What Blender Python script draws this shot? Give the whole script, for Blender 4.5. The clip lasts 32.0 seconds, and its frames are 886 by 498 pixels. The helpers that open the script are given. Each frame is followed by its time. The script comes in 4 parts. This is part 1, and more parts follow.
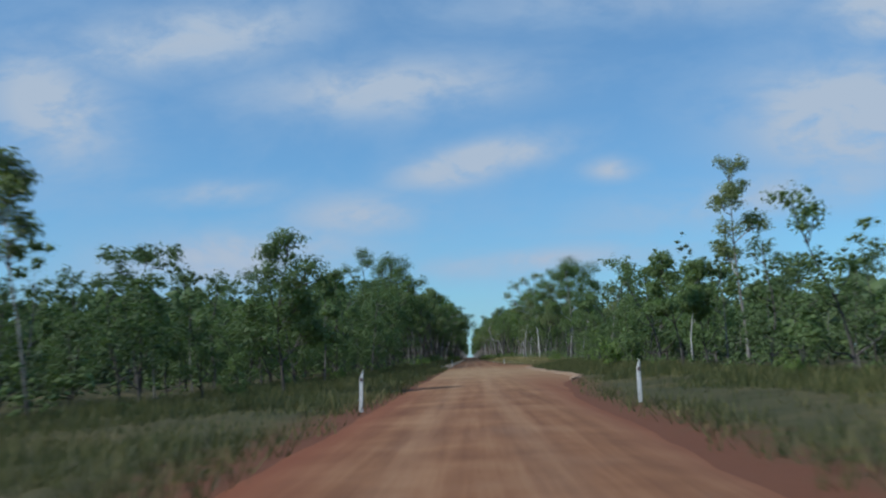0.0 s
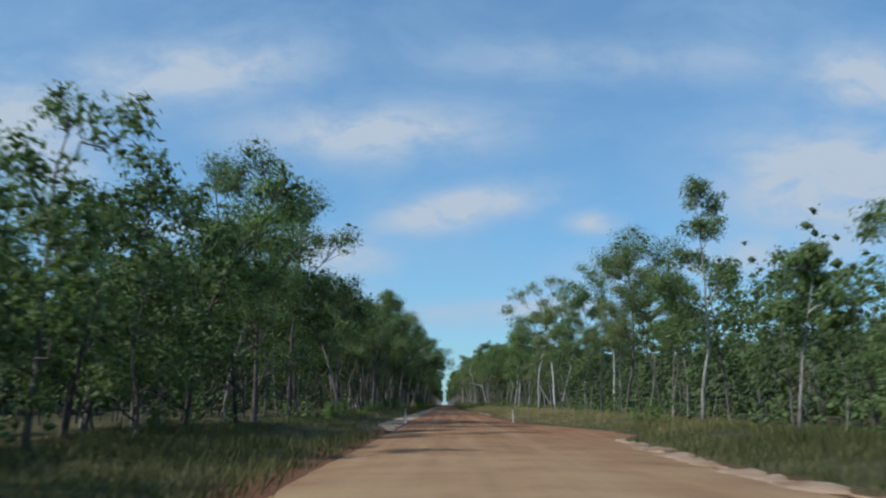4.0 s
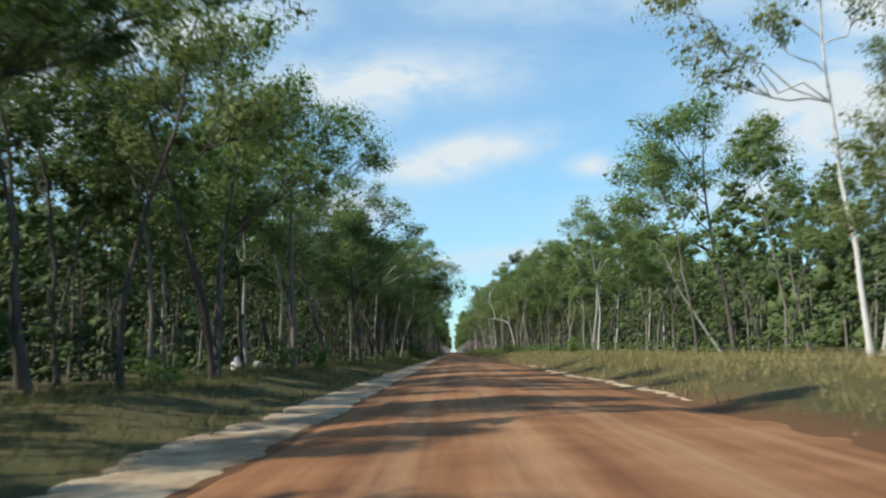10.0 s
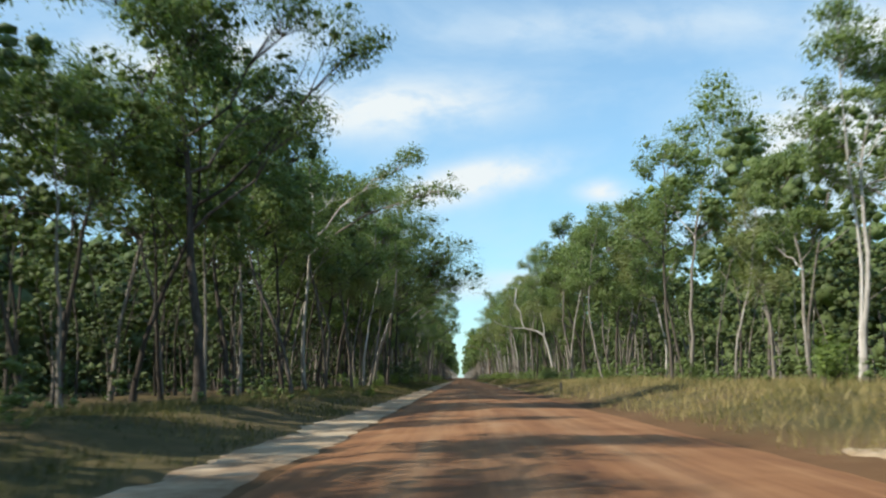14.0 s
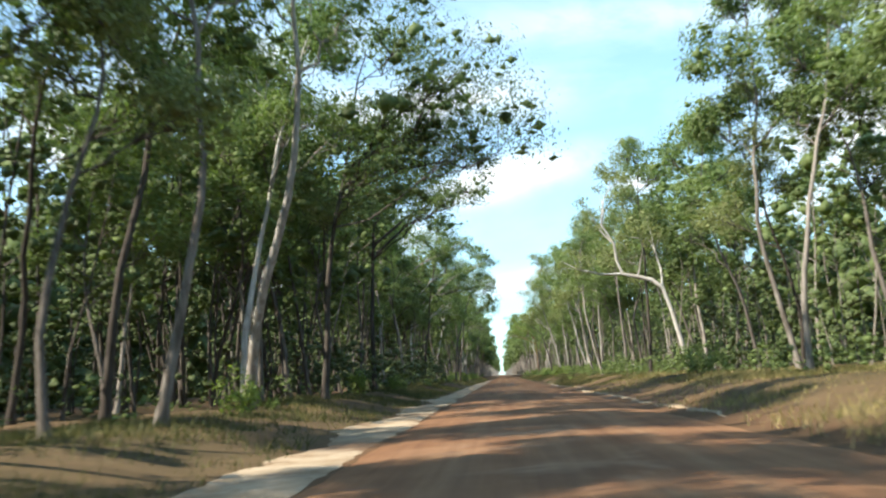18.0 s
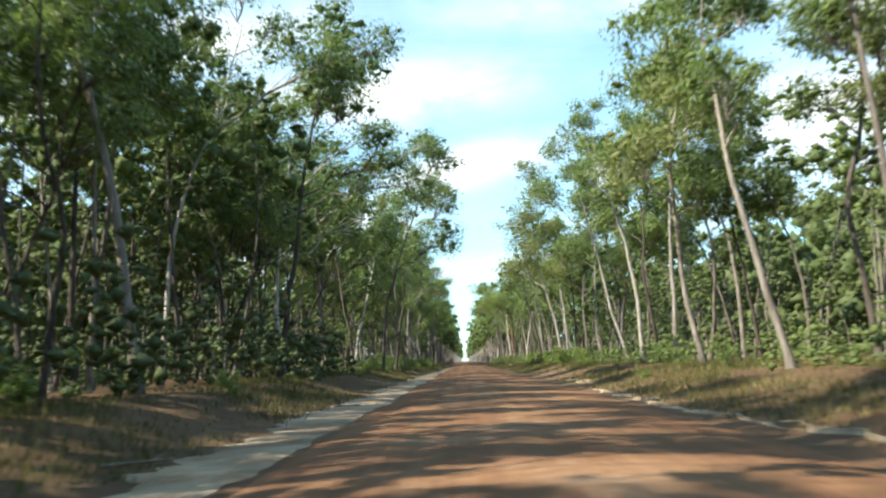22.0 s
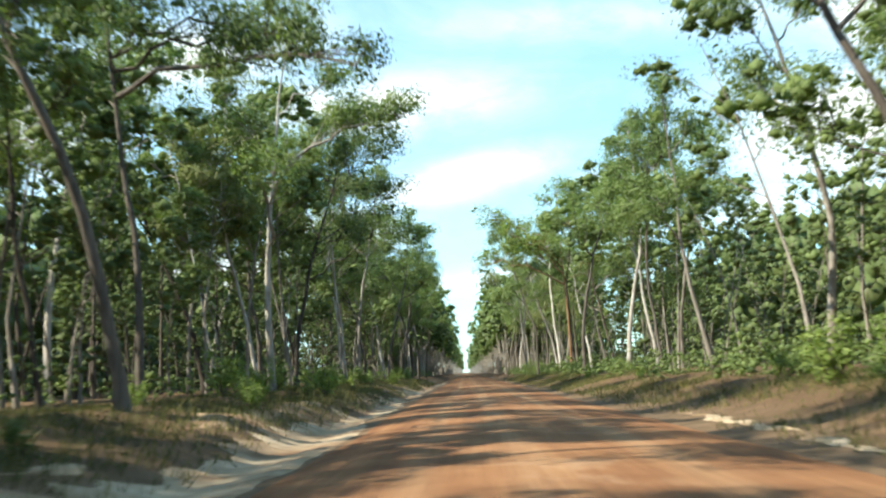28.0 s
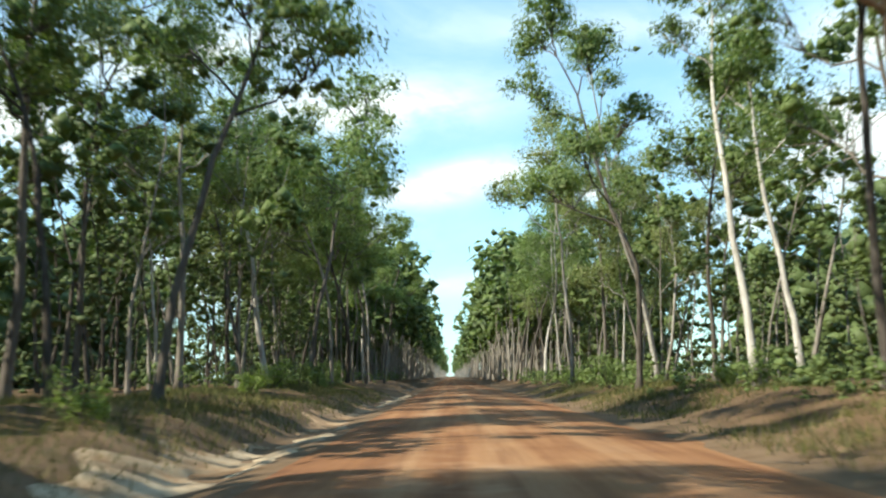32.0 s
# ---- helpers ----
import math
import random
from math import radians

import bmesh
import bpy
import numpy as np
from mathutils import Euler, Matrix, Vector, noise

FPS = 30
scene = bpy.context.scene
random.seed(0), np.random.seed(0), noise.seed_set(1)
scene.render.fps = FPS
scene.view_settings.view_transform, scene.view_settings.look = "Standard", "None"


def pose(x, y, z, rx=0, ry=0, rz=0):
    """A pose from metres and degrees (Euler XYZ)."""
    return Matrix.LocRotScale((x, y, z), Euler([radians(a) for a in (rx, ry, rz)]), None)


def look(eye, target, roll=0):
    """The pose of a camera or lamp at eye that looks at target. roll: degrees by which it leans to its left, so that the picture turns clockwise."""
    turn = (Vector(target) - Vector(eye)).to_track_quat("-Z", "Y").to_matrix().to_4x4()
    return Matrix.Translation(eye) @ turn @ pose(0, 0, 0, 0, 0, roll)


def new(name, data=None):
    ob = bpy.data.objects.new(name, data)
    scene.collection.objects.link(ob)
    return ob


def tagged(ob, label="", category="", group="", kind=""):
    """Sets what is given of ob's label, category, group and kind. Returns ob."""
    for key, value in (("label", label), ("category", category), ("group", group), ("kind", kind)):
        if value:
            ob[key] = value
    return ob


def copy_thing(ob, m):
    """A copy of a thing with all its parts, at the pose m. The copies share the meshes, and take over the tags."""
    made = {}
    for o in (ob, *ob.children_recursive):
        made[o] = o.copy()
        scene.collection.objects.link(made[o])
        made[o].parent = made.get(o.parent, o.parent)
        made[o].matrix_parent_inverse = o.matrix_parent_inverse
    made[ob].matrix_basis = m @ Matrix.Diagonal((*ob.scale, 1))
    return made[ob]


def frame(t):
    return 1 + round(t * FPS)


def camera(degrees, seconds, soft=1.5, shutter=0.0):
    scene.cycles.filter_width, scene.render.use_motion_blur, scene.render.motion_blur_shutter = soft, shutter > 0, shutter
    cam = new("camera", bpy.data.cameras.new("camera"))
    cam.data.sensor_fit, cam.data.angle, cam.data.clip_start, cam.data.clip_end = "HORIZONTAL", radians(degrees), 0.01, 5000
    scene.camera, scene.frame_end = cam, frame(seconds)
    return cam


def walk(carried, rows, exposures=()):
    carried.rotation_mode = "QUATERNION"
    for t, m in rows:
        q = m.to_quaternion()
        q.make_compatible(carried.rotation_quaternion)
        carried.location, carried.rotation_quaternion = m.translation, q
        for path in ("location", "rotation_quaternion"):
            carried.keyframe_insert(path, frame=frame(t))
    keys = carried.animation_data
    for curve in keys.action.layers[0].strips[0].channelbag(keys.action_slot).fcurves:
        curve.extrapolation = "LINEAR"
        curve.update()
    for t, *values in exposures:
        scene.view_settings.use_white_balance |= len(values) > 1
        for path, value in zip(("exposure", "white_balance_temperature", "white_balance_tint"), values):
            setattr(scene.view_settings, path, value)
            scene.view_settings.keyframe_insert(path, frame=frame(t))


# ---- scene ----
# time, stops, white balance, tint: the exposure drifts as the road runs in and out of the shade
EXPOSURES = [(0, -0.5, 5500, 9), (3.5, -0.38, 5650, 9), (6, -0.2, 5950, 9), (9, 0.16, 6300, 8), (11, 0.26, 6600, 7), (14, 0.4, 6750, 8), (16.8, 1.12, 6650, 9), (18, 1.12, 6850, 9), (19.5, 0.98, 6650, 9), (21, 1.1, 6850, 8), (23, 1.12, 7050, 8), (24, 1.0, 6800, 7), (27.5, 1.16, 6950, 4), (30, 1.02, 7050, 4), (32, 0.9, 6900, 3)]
cam = camera(50.4, 32.0, 2.2, 0.4)
PATH = [
    (0, (0.000, 0.000, 1.320), (-0.050, 1.986, 1.550), -1.8),
    (0.5, (0.000, 10.574, 1.320), (-0.032, 12.558, 1.567), -2.1),
    (1, (0.000, 20.691, 1.320), (-0.013, 22.679, 1.538), -2.5),
    (1.5, (0.000, 30.994, 1.320), (-0.029, 32.979, 1.570), -1.6),
    (2, (0.000, 40.626, 1.320), (-0.007, 42.609, 1.583), -2.8),
    (2.5, (0.000, 49.960, 1.320), (0.076, 51.926, 1.676), -6.7),
    (3, (0.000, 58.566, 1.320), (0.040, 60.547, 1.592), -3.7),
    (3.5, (0.000, 67.200, 1.320), (-0.008, 69.174, 1.638), 1.7),
    (5.5, (0.000, 101.118, 1.320), (0.001, 103.090, 1.652), -5.3),
    (6, (0.000, 108.969, 1.320), (-0.090, 110.944, 1.620), -1.7),
    (6.5, (0.000, 117.090, 1.320), (-0.055, 119.067, 1.619), -4.4),
    (7, (0.000, 125.211, 1.320), (-0.105, 127.180, 1.652), -4.2),
    (7.5, (0.000, 133.090, 1.320), (-0.008, 135.064, 1.638), -2.6),
    (8, (0.000, 141.183, 1.320), (-0.028, 143.152, 1.667), -0.7),
    (8.5, (0.000, 149.033, 1.320), (-0.010, 151.011, 1.618), -1.8),
    (9, (0.000, 156.912, 1.320), (0.032, 158.889, 1.620), -2.1),
    (9.5, (0.000, 165.040, 1.320), (-0.011, 167.017, 1.625), -0.4),
    (10, (0.000, 173.134, 1.320), (-0.016, 175.121, 1.538), -1.6),
    (10.5, (0.000, 180.777, 1.320), (0.006, 182.763, 1.555), -2.6),
    (11, (0.000, 188.870, 1.320), (0.003, 190.854, 1.572), -3.2),
    (11.5, (0.000, 196.749, 1.320), (0.039, 198.730, 1.592), -3.6),
    (12, (0.000, 204.357, 1.320), (-0.003, 206.330, 1.645), -1.3),
    (12.5, (0.000, 212.235, 1.320), (0.062, 214.220, 1.563), -3.3),
    (13, (0.000, 220.086, 1.320), (-0.004, 222.071, 1.566), -2.4),
    (13.5, (0.000, 227.965, 1.320), (-0.029, 229.947, 1.584), -1.5),
    (14, (0.000, 236.058, 1.320), (-0.032, 238.039, 1.591), -1.1),
    (14.5, (0.000, 244.186, 1.320), (-0.030, 246.175, 1.528), -1.7),
    (16.5, (0.000, 275.610, 1.320), (-0.124, 277.589, 1.578), -1.5),
    (17, (0.000, 283.337, 1.320), (-0.131, 285.317, 1.571), -1.4),
    (17.5, (0.000, 290.812, 1.320), (-0.079, 292.793, 1.580), -3.1),
    (18, (0.000, 298.522, 1.320), (-0.109, 300.501, 1.591), -3.2),
    (18.5, (0.000, 306.249, 1.320), (-0.109, 308.225, 1.609), -2.8),
    (19, (0.000, 314.229, 1.320), (-0.103, 316.209, 1.577), -1.2),
    (19.5, (0.000, 322.477, 1.320), (-0.090, 324.461, 1.556), -2.8),
    (20, (0.000, 330.456, 1.320), (-0.061, 332.432, 1.621), -4.4),
    (20.5, (0.000, 338.419, 1.320), (-0.079, 340.406, 1.535), -4.6),
    (21, (0.000, 346.366, 1.320), (-0.114, 348.347, 1.571), -1.9),
    (21.5, (0.000, 354.377, 1.320), (-0.015, 356.371, 1.481), -1.6),
    (22, (0.000, 362.609, 1.320), (-0.038, 364.594, 1.558), -2.1),
    (22.5, (0.000, 370.336, 1.320), (-0.081, 372.325, 1.514), -1.3),
    (23, (0.000, 378.063, 1.320), (-0.063, 380.051, 1.531), -2.1),
    (23.5, (0.000, 386.042, 1.320), (-0.100, 388.024, 1.574), -2.4),
    (24, (0.000, 393.737, 1.320), (-0.133, 395.711, 1.613), -1.5),
    (24.5, (0.000, 401.464, 1.320), (-0.077, 403.453, 1.521), -1.9),
    (26.5, (0.000, 439.362, 1.320), (-0.066, 441.347, 1.552), -1.7),
    (27, (0.000, 447.845, 1.320), (-0.129, 449.829, 1.543), -2.2),
    (27.5, (0.000, 456.077, 1.320), (-0.099, 458.064, 1.525), -2.7),
    (28, (0.000, 464.308, 1.320), (-0.037, 466.291, 1.582), -2.6),
    (28.5, (0.000, 472.540, 1.320), (-0.051, 474.523, 1.569), -2.3),
    (29, (0.000, 481.023, 1.320), (-0.021, 483.010, 1.547), -2.8),
    (29.5, (0.000, 489.255, 1.320), (-0.036, 491.246, 1.506), -1.6),
    (30, (0.000, 497.486, 1.320), (-0.045, 499.472, 1.551), -1.6),
    (30.5, (0.000, 505.718, 1.320), (0.005, 507.701, 1.577), -2.8),
    (31, (0.000, 513.949, 1.320), (-0.014, 515.936, 1.543), -1.8),
    (31.5, (0.000, 522.213, 1.320), (-0.023, 524.196, 1.575), -1.1),
    (32, (0.000, 530.444, 1.320), (-0.012, 532.426, 1.588), -0.8),
]
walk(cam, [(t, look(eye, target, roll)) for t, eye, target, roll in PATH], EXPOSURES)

# ---- world, sun ----
SUN_AZ = -113.0   # degrees from the road's heading; the sun stands over the left-hand forest
SUN_EL = 43.0

world = bpy.data.worlds.new("sky")
scene.world = world
world.use_nodes = True


class Nodes:
    """Small builder for node trees."""

    def __init__(self, tree):
        self.tree = tree
        tree.nodes.clear()

    def add(self, kind, ins=None, **props):
        n = self.tree.nodes.new(kind)
        for k, v in props.items():
            setattr(n, k, v)
        for k, v in (ins or {}).items():
            if isinstance(v, bpy.types.NodeSocket):
                self.tree.links.new(v, n.inputs[k])
            else:
                n.inputs[k].default_value = v
        return n

    def math(self, op, a, b=0.0, c=0.0, clamp=False):
        n = self.add("ShaderNodeMath", operation=op, use_clamp=clamp)
        for i, v in enumerate((a, b, c)):
            if isinstance(v, bpy.types.NodeSocket):
                self.tree.links.new(v, n.inputs[i])
            else:
                n.inputs[i].default_value = v
        return n.outputs[0]

    def ramp(self, fac, stops, interp="LINEAR"):
        n = self.add("ShaderNodeValToRGB", {0: fac})
        n.color_ramp.interpolation = interp
        e = n.color_ramp.elements
        while len(e) < len(stops):
            e.new(0.5)
        for el, (p, c) in zip(e, stops):
            el.position = p
            el.color = (*c, 1) if len(c) == 3 else c
        return n.outputs[0]

    def noise(self, vec, scale, detail=4.0, rough=0.55, dist=0.0):
        ins = {"Scale": scale, "Detail": detail, "Roughness": rough, "Distortion": dist}
        if vec is not None:
            ins["Vector"] = vec
        return self.add("ShaderNodeTexNoise", ins).outputs[0]

    def mix(self, fac, a, b, blend="MIX"):
        n = self.add("ShaderNodeMix", data_type="RGBA", blend_type=blend)
        for i, v in ((0, fac), (6, a), (7, b)):
            if isinstance(v, bpy.types.NodeSocket):
                self.tree.links.new(v, n.inputs[i])
            else:
                n.inputs[i].default_value = v if i == 0 else ((*v, 1) if len(v) == 3 else v)
        return n.outputs[2]


def build_sky():
    N = Nodes(world.node_tree)
    sky = N.add("ShaderNodeTexSky", sky_type="NISHITA", sun_disc=False, sun_elevation=radians(SUN_EL),
                sun_rotation=radians(SUN_AZ), air_density=1.0, dust_density=0.4, ozone_density=2.0)
    co = N.add("ShaderNodeTexCoord").outputs["Generated"]
    sep = N.add("ShaderNodeSeparateXYZ", {0: co})
    depth = N.math("MAXIMUM", sep.outputs[1], 0.08)
    u, v = N.math("DIVIDE", sep.outputs[0], depth), N.math("DIVIDE", sep.outputs[2], depth)
    flat = N.add("ShaderNodeCombineXYZ", {0: u, 1: N.math("MULTIPLY", v, 1.9), 2: 0.0}).outputs[0]
    ragged = N.noise(flat, 11.0, 6.0, 0.6, 0.3)
    wisps = N.noise(flat, 4.0, 6.0, 0.62, 0.4)
    total = None
    # clouds: across, up (as slopes from the road's heading), half sizes, lean, weight
    for cu, cv, ru, rv, lean, w in CLOUDS:
        c, s = math.cos(lean), math.sin(lean)
        du, dv = N.math("SUBTRACT", u, cu), N.math("SUBTRACT", v, cv)
        a = N.math("DIVIDE", N.math("ADD", N.math("MULTIPLY", du, c), N.math("MULTIPLY", dv, s)), ru)
        b = N.math("DIVIDE", N.math("SUBTRACT", N.math("MULTIPLY", dv, c), N.math("MULTIPLY", du, s)), rv)
        d2 = N.math("ADD", N.math("MULTIPLY", a, a), N.math("MULTIPLY", b, b))
        blob = N.math("MULTIPLY", N.math("EXPONENT", N.math("MULTIPLY", d2, -0.6)), w)
        total = blob if total is None else N.math("MAXIMUM", total, blob)
    front = N.math("GREATER_THAN", sep.outputs[1], 0.0)
    total = N.math("MULTIPLY", total, front)
    rag = N.math("MULTIPLY_ADD", ragged, 2.8, -0.55, clamp=True)
    thick = N.math("MULTIPLY", total, rag, clamp=True)
    veil = N.math("MULTIPLY", N.math("SUBTRACT", wisps, 0.44, clamp=True), 1.1)
    low = N.math("MULTIPLY", N.math("SUBTRACT", 0.12, v, clamp=True), 1.0)
    cover = N.math("ADD", N.math("ADD", thick, veil), N.math("ADD", low, 0.25), clamp=True)
    shade = N.ramp(thick, [(0.0, CLOUD_THIN), (0.75, CLOUD_LIT)])
    col = N.mix(cover, N.mix(1.0, sky.outputs[0], (SKY_GAIN * 0.65, SKY_GAIN * 1.02, SKY_GAIN * 1.12, 1), "MULTIPLY"), shade)
    bg = N.add("ShaderNodeBackground", {"Color": col, "Strength": 1.0})
    out = N.add("ShaderNodeOutputWorld", {0: bg.outputs[0]})


SKY_GAIN = 0.14
CLOUD_THIN, CLOUD_LIT = (0.46, 0.63, 0.8), (0.64, 0.7, 0.75)
CLOUDS = [
    (-0.46, 0.29, 0.075, 0.05, -0.6, 0.85), (-0.30, 0.36, 0.12, 0.03, 0.1, 0.8), (-0.08, 0.295, 0.12, 0.026, 0.03, 0.85), (0.015, 0.21, 0.07, 0.016, 0.2, 1.1),
    (0.16, 0.195, 0.024, 0.01, 0.0, 0.8), (-0.12, 0.155, 0.06, 0.022, 0.0, 0.7), (-0.25, 0.115, 0.12, 0.026, 0.05, 0.8), (-0.27, 0.185, 0.06, 0.012, 0.0, 0.6),
    (0.42, 0.245, 0.1, 0.048, 0.08, 1.05), (0.34, 0.165, 0.15, 0.022, 0.12, 0.65), (0.08, 0.10, 0.10, 0.012, 0.05, 0.7), (0.47, 0.36, 0.06, 0.03, 0.0, 0.9), (0.2, 0.38, 0.2, 0.02, 0.0, 0.4),
]
build_sky()

sun = new("sun", bpy.data.lights.new("sun", "SUN"))
sun.data.energy, sun.data.angle, sun.data.color = 5.0, radians(0.6), (1.0, 0.93, 0.82)
a, e = radians(SUN_AZ), radians(SUN_EL)
sun.matrix_world = look((0, 0, 0), (-math.sin(a) * math.cos(e), -math.cos(a) * math.cos(e), -math.sin(e)))
sun.location = (-60, 200, 80)
tagged(sun, "midday sun standing over the forest", "sun", kind="structure")


# ---- materials ----
def material(name):
    m = bpy.data.materials.new(name)
    m.use_nodes = True
    return m, Nodes(m.node_tree)


def finish(N, color, rough=0.9, bump=None, strength=0.4, distance=0.03, spec=0.2, extra=None):
    ins = {"Base Color": color, "Roughness": rough, "Specular IOR Level": spec}
    if bump is not None:
        ins["Normal"] = N.add("ShaderNodeBump", {"Strength": strength, "Distance": distance, "Height": bump}).outputs[0]
    ins.update(extra or {})
    sh = N.add("ShaderNodeBsdfPrincipled", ins)
    N.add("ShaderNodeOutputMaterial", {0: sh.outputs[0]})


def position(N):
    return N.add("ShaderNodeNewGeometry").outputs["Position"]


def mat_bark(name, dark, light, dark_foot=0.0):
    m, N = material(name)
    co = N.add("ShaderNodeTexCoord").outputs["Object"]
    long = N.add("ShaderNodeMapping", {"Vector": co, "Scale": (5.0, 5.0, 0.9)}).outputs[0]
    n1, n2 = N.noise(long, 1.6, 6.0, 0.65), N.noise(co, 0.7, 4.0, 0.6)
    rnd = N.add("ShaderNodeObjectInfo").outputs["Random"]
    k = N.math("ADD", N.math("MULTIPLY_ADD", n1, 0.7, -0.1), N.math("MULTIPLY", n2, 0.4))
    k = N.math("ADD", k, N.math("MULTIPLY_ADD", rnd, 0.3, -0.2))
    col = N.ramp(k, [(0.3, dark), (0.52, tuple(0.5 * (p + q) for p, q in zip(dark, light))), (0.72, light)])
    if dark_foot:   # fire-blackened rough bark on the lower stem
        z = N.add("ShaderNodeSeparateXYZ", {0: co}).outputs[2]
        edge = N.math("ADD", z, N.math("MULTIPLY", n2, 2.4))
        foot = N.math("SUBTRACT", 1.0, N.math("MULTIPLY_ADD", edge, 1.0, -dark_foot, clamp=True), clamp=True)
        col = N.mix(N.math("MULTIPLY", foot, 0.85), col, (0.035, 0.028, 0.024))
    finish(N, col, 0.9, n1, 0.6, 0.04)
    return m


def mat_leaf(name, deep, fresh, dry, thin=0.36):
    m, N = material(name)
    geo = N.add("ShaderNodeNewGeometry")
    isl, pos = geo.outputs["Random Per Island"], geo.outputs["Position"]
    rnd = N.add("ShaderNodeObjectInfo").outputs["Random"]
    big = N.noise(pos, 0.16, 2.0, 0.5)
    k = N.math("ADD", N.math("MULTIPLY", isl, 0.45), N.math("ADD", N.math("MULTIPLY", rnd, 0.25), N.math("MULTIPLY", big, 0.4)))
    col = N.ramp(k, [(0.2, deep), (0.62, fresh), (0.9, fresh), (1.0, dry)])
    bsdf = N.add("ShaderNodeBsdfPrincipled", {"Base Color": col, "Roughness": 0.55, "Specular IOR Level": 0.28})
    tr = N.add("ShaderNodeBsdfTranslucent", {"Color": N.mix(1.0, col, (1.1, 1.3, 0.5), "MULTIPLY")})
    mx = N.add("ShaderNodeMixShader", {0: thin, 1: bsdf.outputs[0], 2: tr.outputs[0]})
    N.add("ShaderNodeOutputMaterial", {0: mx.outputs[0]})
    return m


def mat_grass():
    m, N = material("grass_blades")
    geo = N.add("ShaderNodeNewGeometry")
    isl, pos = geo.outputs["Random Per Island"], geo.outputs["Position"]
    k = N.math("ADD", N.math("MULTIPLY", isl, 0.5), N.math("MULTIPLY", N.noise(pos, 0.22, 3.0, 0.6), 0.7))
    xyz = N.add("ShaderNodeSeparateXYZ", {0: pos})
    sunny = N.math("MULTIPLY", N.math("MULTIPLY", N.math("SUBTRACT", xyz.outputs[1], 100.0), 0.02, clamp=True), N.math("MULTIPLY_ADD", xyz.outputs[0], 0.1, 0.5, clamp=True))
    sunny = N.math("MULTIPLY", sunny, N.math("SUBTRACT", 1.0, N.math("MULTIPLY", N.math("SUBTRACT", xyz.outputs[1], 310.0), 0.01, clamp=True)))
    k = N.math("MULTIPLY_ADD", sunny, 0.36, N.math("SUBTRACT", k, 0.17))      # straw tone towards the right; early grass darkened for cloud shade
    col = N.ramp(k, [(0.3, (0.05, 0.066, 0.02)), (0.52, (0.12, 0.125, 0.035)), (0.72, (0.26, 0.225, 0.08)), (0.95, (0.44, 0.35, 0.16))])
    bsdf = N.add("ShaderNodeBsdfPrincipled", {"Base Color": col, "Roughness": 0.6, "Specular IOR Level": 0.3})
    tr = N.add("ShaderNodeBsdfTranslucent", {"Color": col})
    mx = N.add("ShaderNodeMixShader", {0: 0.3, 1: bsdf.outputs[0], 2: tr.outputs[0]})
    N.add("ShaderNodeOutputMaterial", {0: mx.outputs[0]})
    return m


def mat_ground():
    m, N = material("verge_soil")
    p = position(N)
    n1, n2, n3 = N.noise(p, 0.13, 3.0, 0.6), N.noise(p, 1.1, 5.0, 0.65), N.noise(p, 9.0, 4.0, 0.7)
    k = N.math("ADD", N.math("MULTIPLY", n1, 0.55), N.math("MULTIPLY", n2, 0.45))
    # grass olive, darkened in place of the cloud shade over the first stretch
    olive_soil = N.ramp(k, [(0.34, (0.038, 0.042, 0.015)), (0.48, (0.07, 0.066, 0.024)), (0.58, (0.11, 0.088, 0.035)), (0.7, (0.18, 0.13, 0.06))])
    litter = N.ramp(k, [(0.34, (0.06, 0.045, 0.022)), (0.46, (0.11, 0.066, 0.036)), (0.57, (0.14, 0.085, 0.046)), (0.68, (0.2, 0.138, 0.085))])
    y = N.add("ShaderNodeSeparateXYZ", {0: p}).outputs[1]
    far = N.math("MULTIPLY", N.math("SUBTRACT", N.math("ADD", y, N.math("MULTIPLY", n1, 120.0)), 300.0), 0.008, clamp=True)
    col = N.mix(far, olive_soil, litter)
    # red gravel dust thrown over the verge beside the road
    x = N.add("ShaderNodeSeparateXYZ", {0: p}).outputs[0]
    kerb = N.math("MULTIPLY_ADD", N.math("MULTIPLY", N.math("SUBTRACT", y, 30.0), 0.04, clamp=True), 2.1, 3.1)
    off = N.math("MAXIMUM", N.math("SUBTRACT", x, kerb), N.math("SUBTRACT", -2.7, x))
    off = N.math("ADD", off, N.math("MULTIPLY_ADD", n2, 3.0, -1.9))
    spill = N.math("SUBTRACT", 1.0, N.math("MULTIPLY", off, 0.7), clamp=True)
    early = N.math("SUBTRACT", 1.15, N.math("MULTIPLY", y, 0.0025), clamp=True)
    col = N.mix(N.math("MULTIPLY", N.math("MULTIPLY", spill, early), 0.9), col, (0.17, 0.06, 0.03))
    # washed sand spread over the later verges
    sandy = N.math("MULTIPLY", N.math("SUBTRACT", y, 330.0), 0.01, clamp=True)
    wide = N.math("SUBTRACT", 1.0, N.math("MULTIPLY", N.math("SUBTRACT", N.math("MAXIMUM", N.math("SUBTRACT", x, 5.0), N.math("SUBTRACT", -4.2, x)), N.math("MULTIPLY_ADD", n1, 5.0, -1.8)), 0.55), clamp=True)
    col = N.mix(N.math("MULTIPLY", N.math("MULTIPLY", wide, sandy), N.math("MULTIPLY_ADD", n2, 2.6, -0.75, clamp=True)), col, (0.19, 0.128, 0.08))
    col = N.mix(N.math("MULTIPLY", n3, 0.35), col, (0.045, 0.032, 0.018))
    finish(N, col, 0.95, N.math("ADD", n2, N.math("MULTIPLY", n3, 0.4)), 0.6, 0.08)
    return m


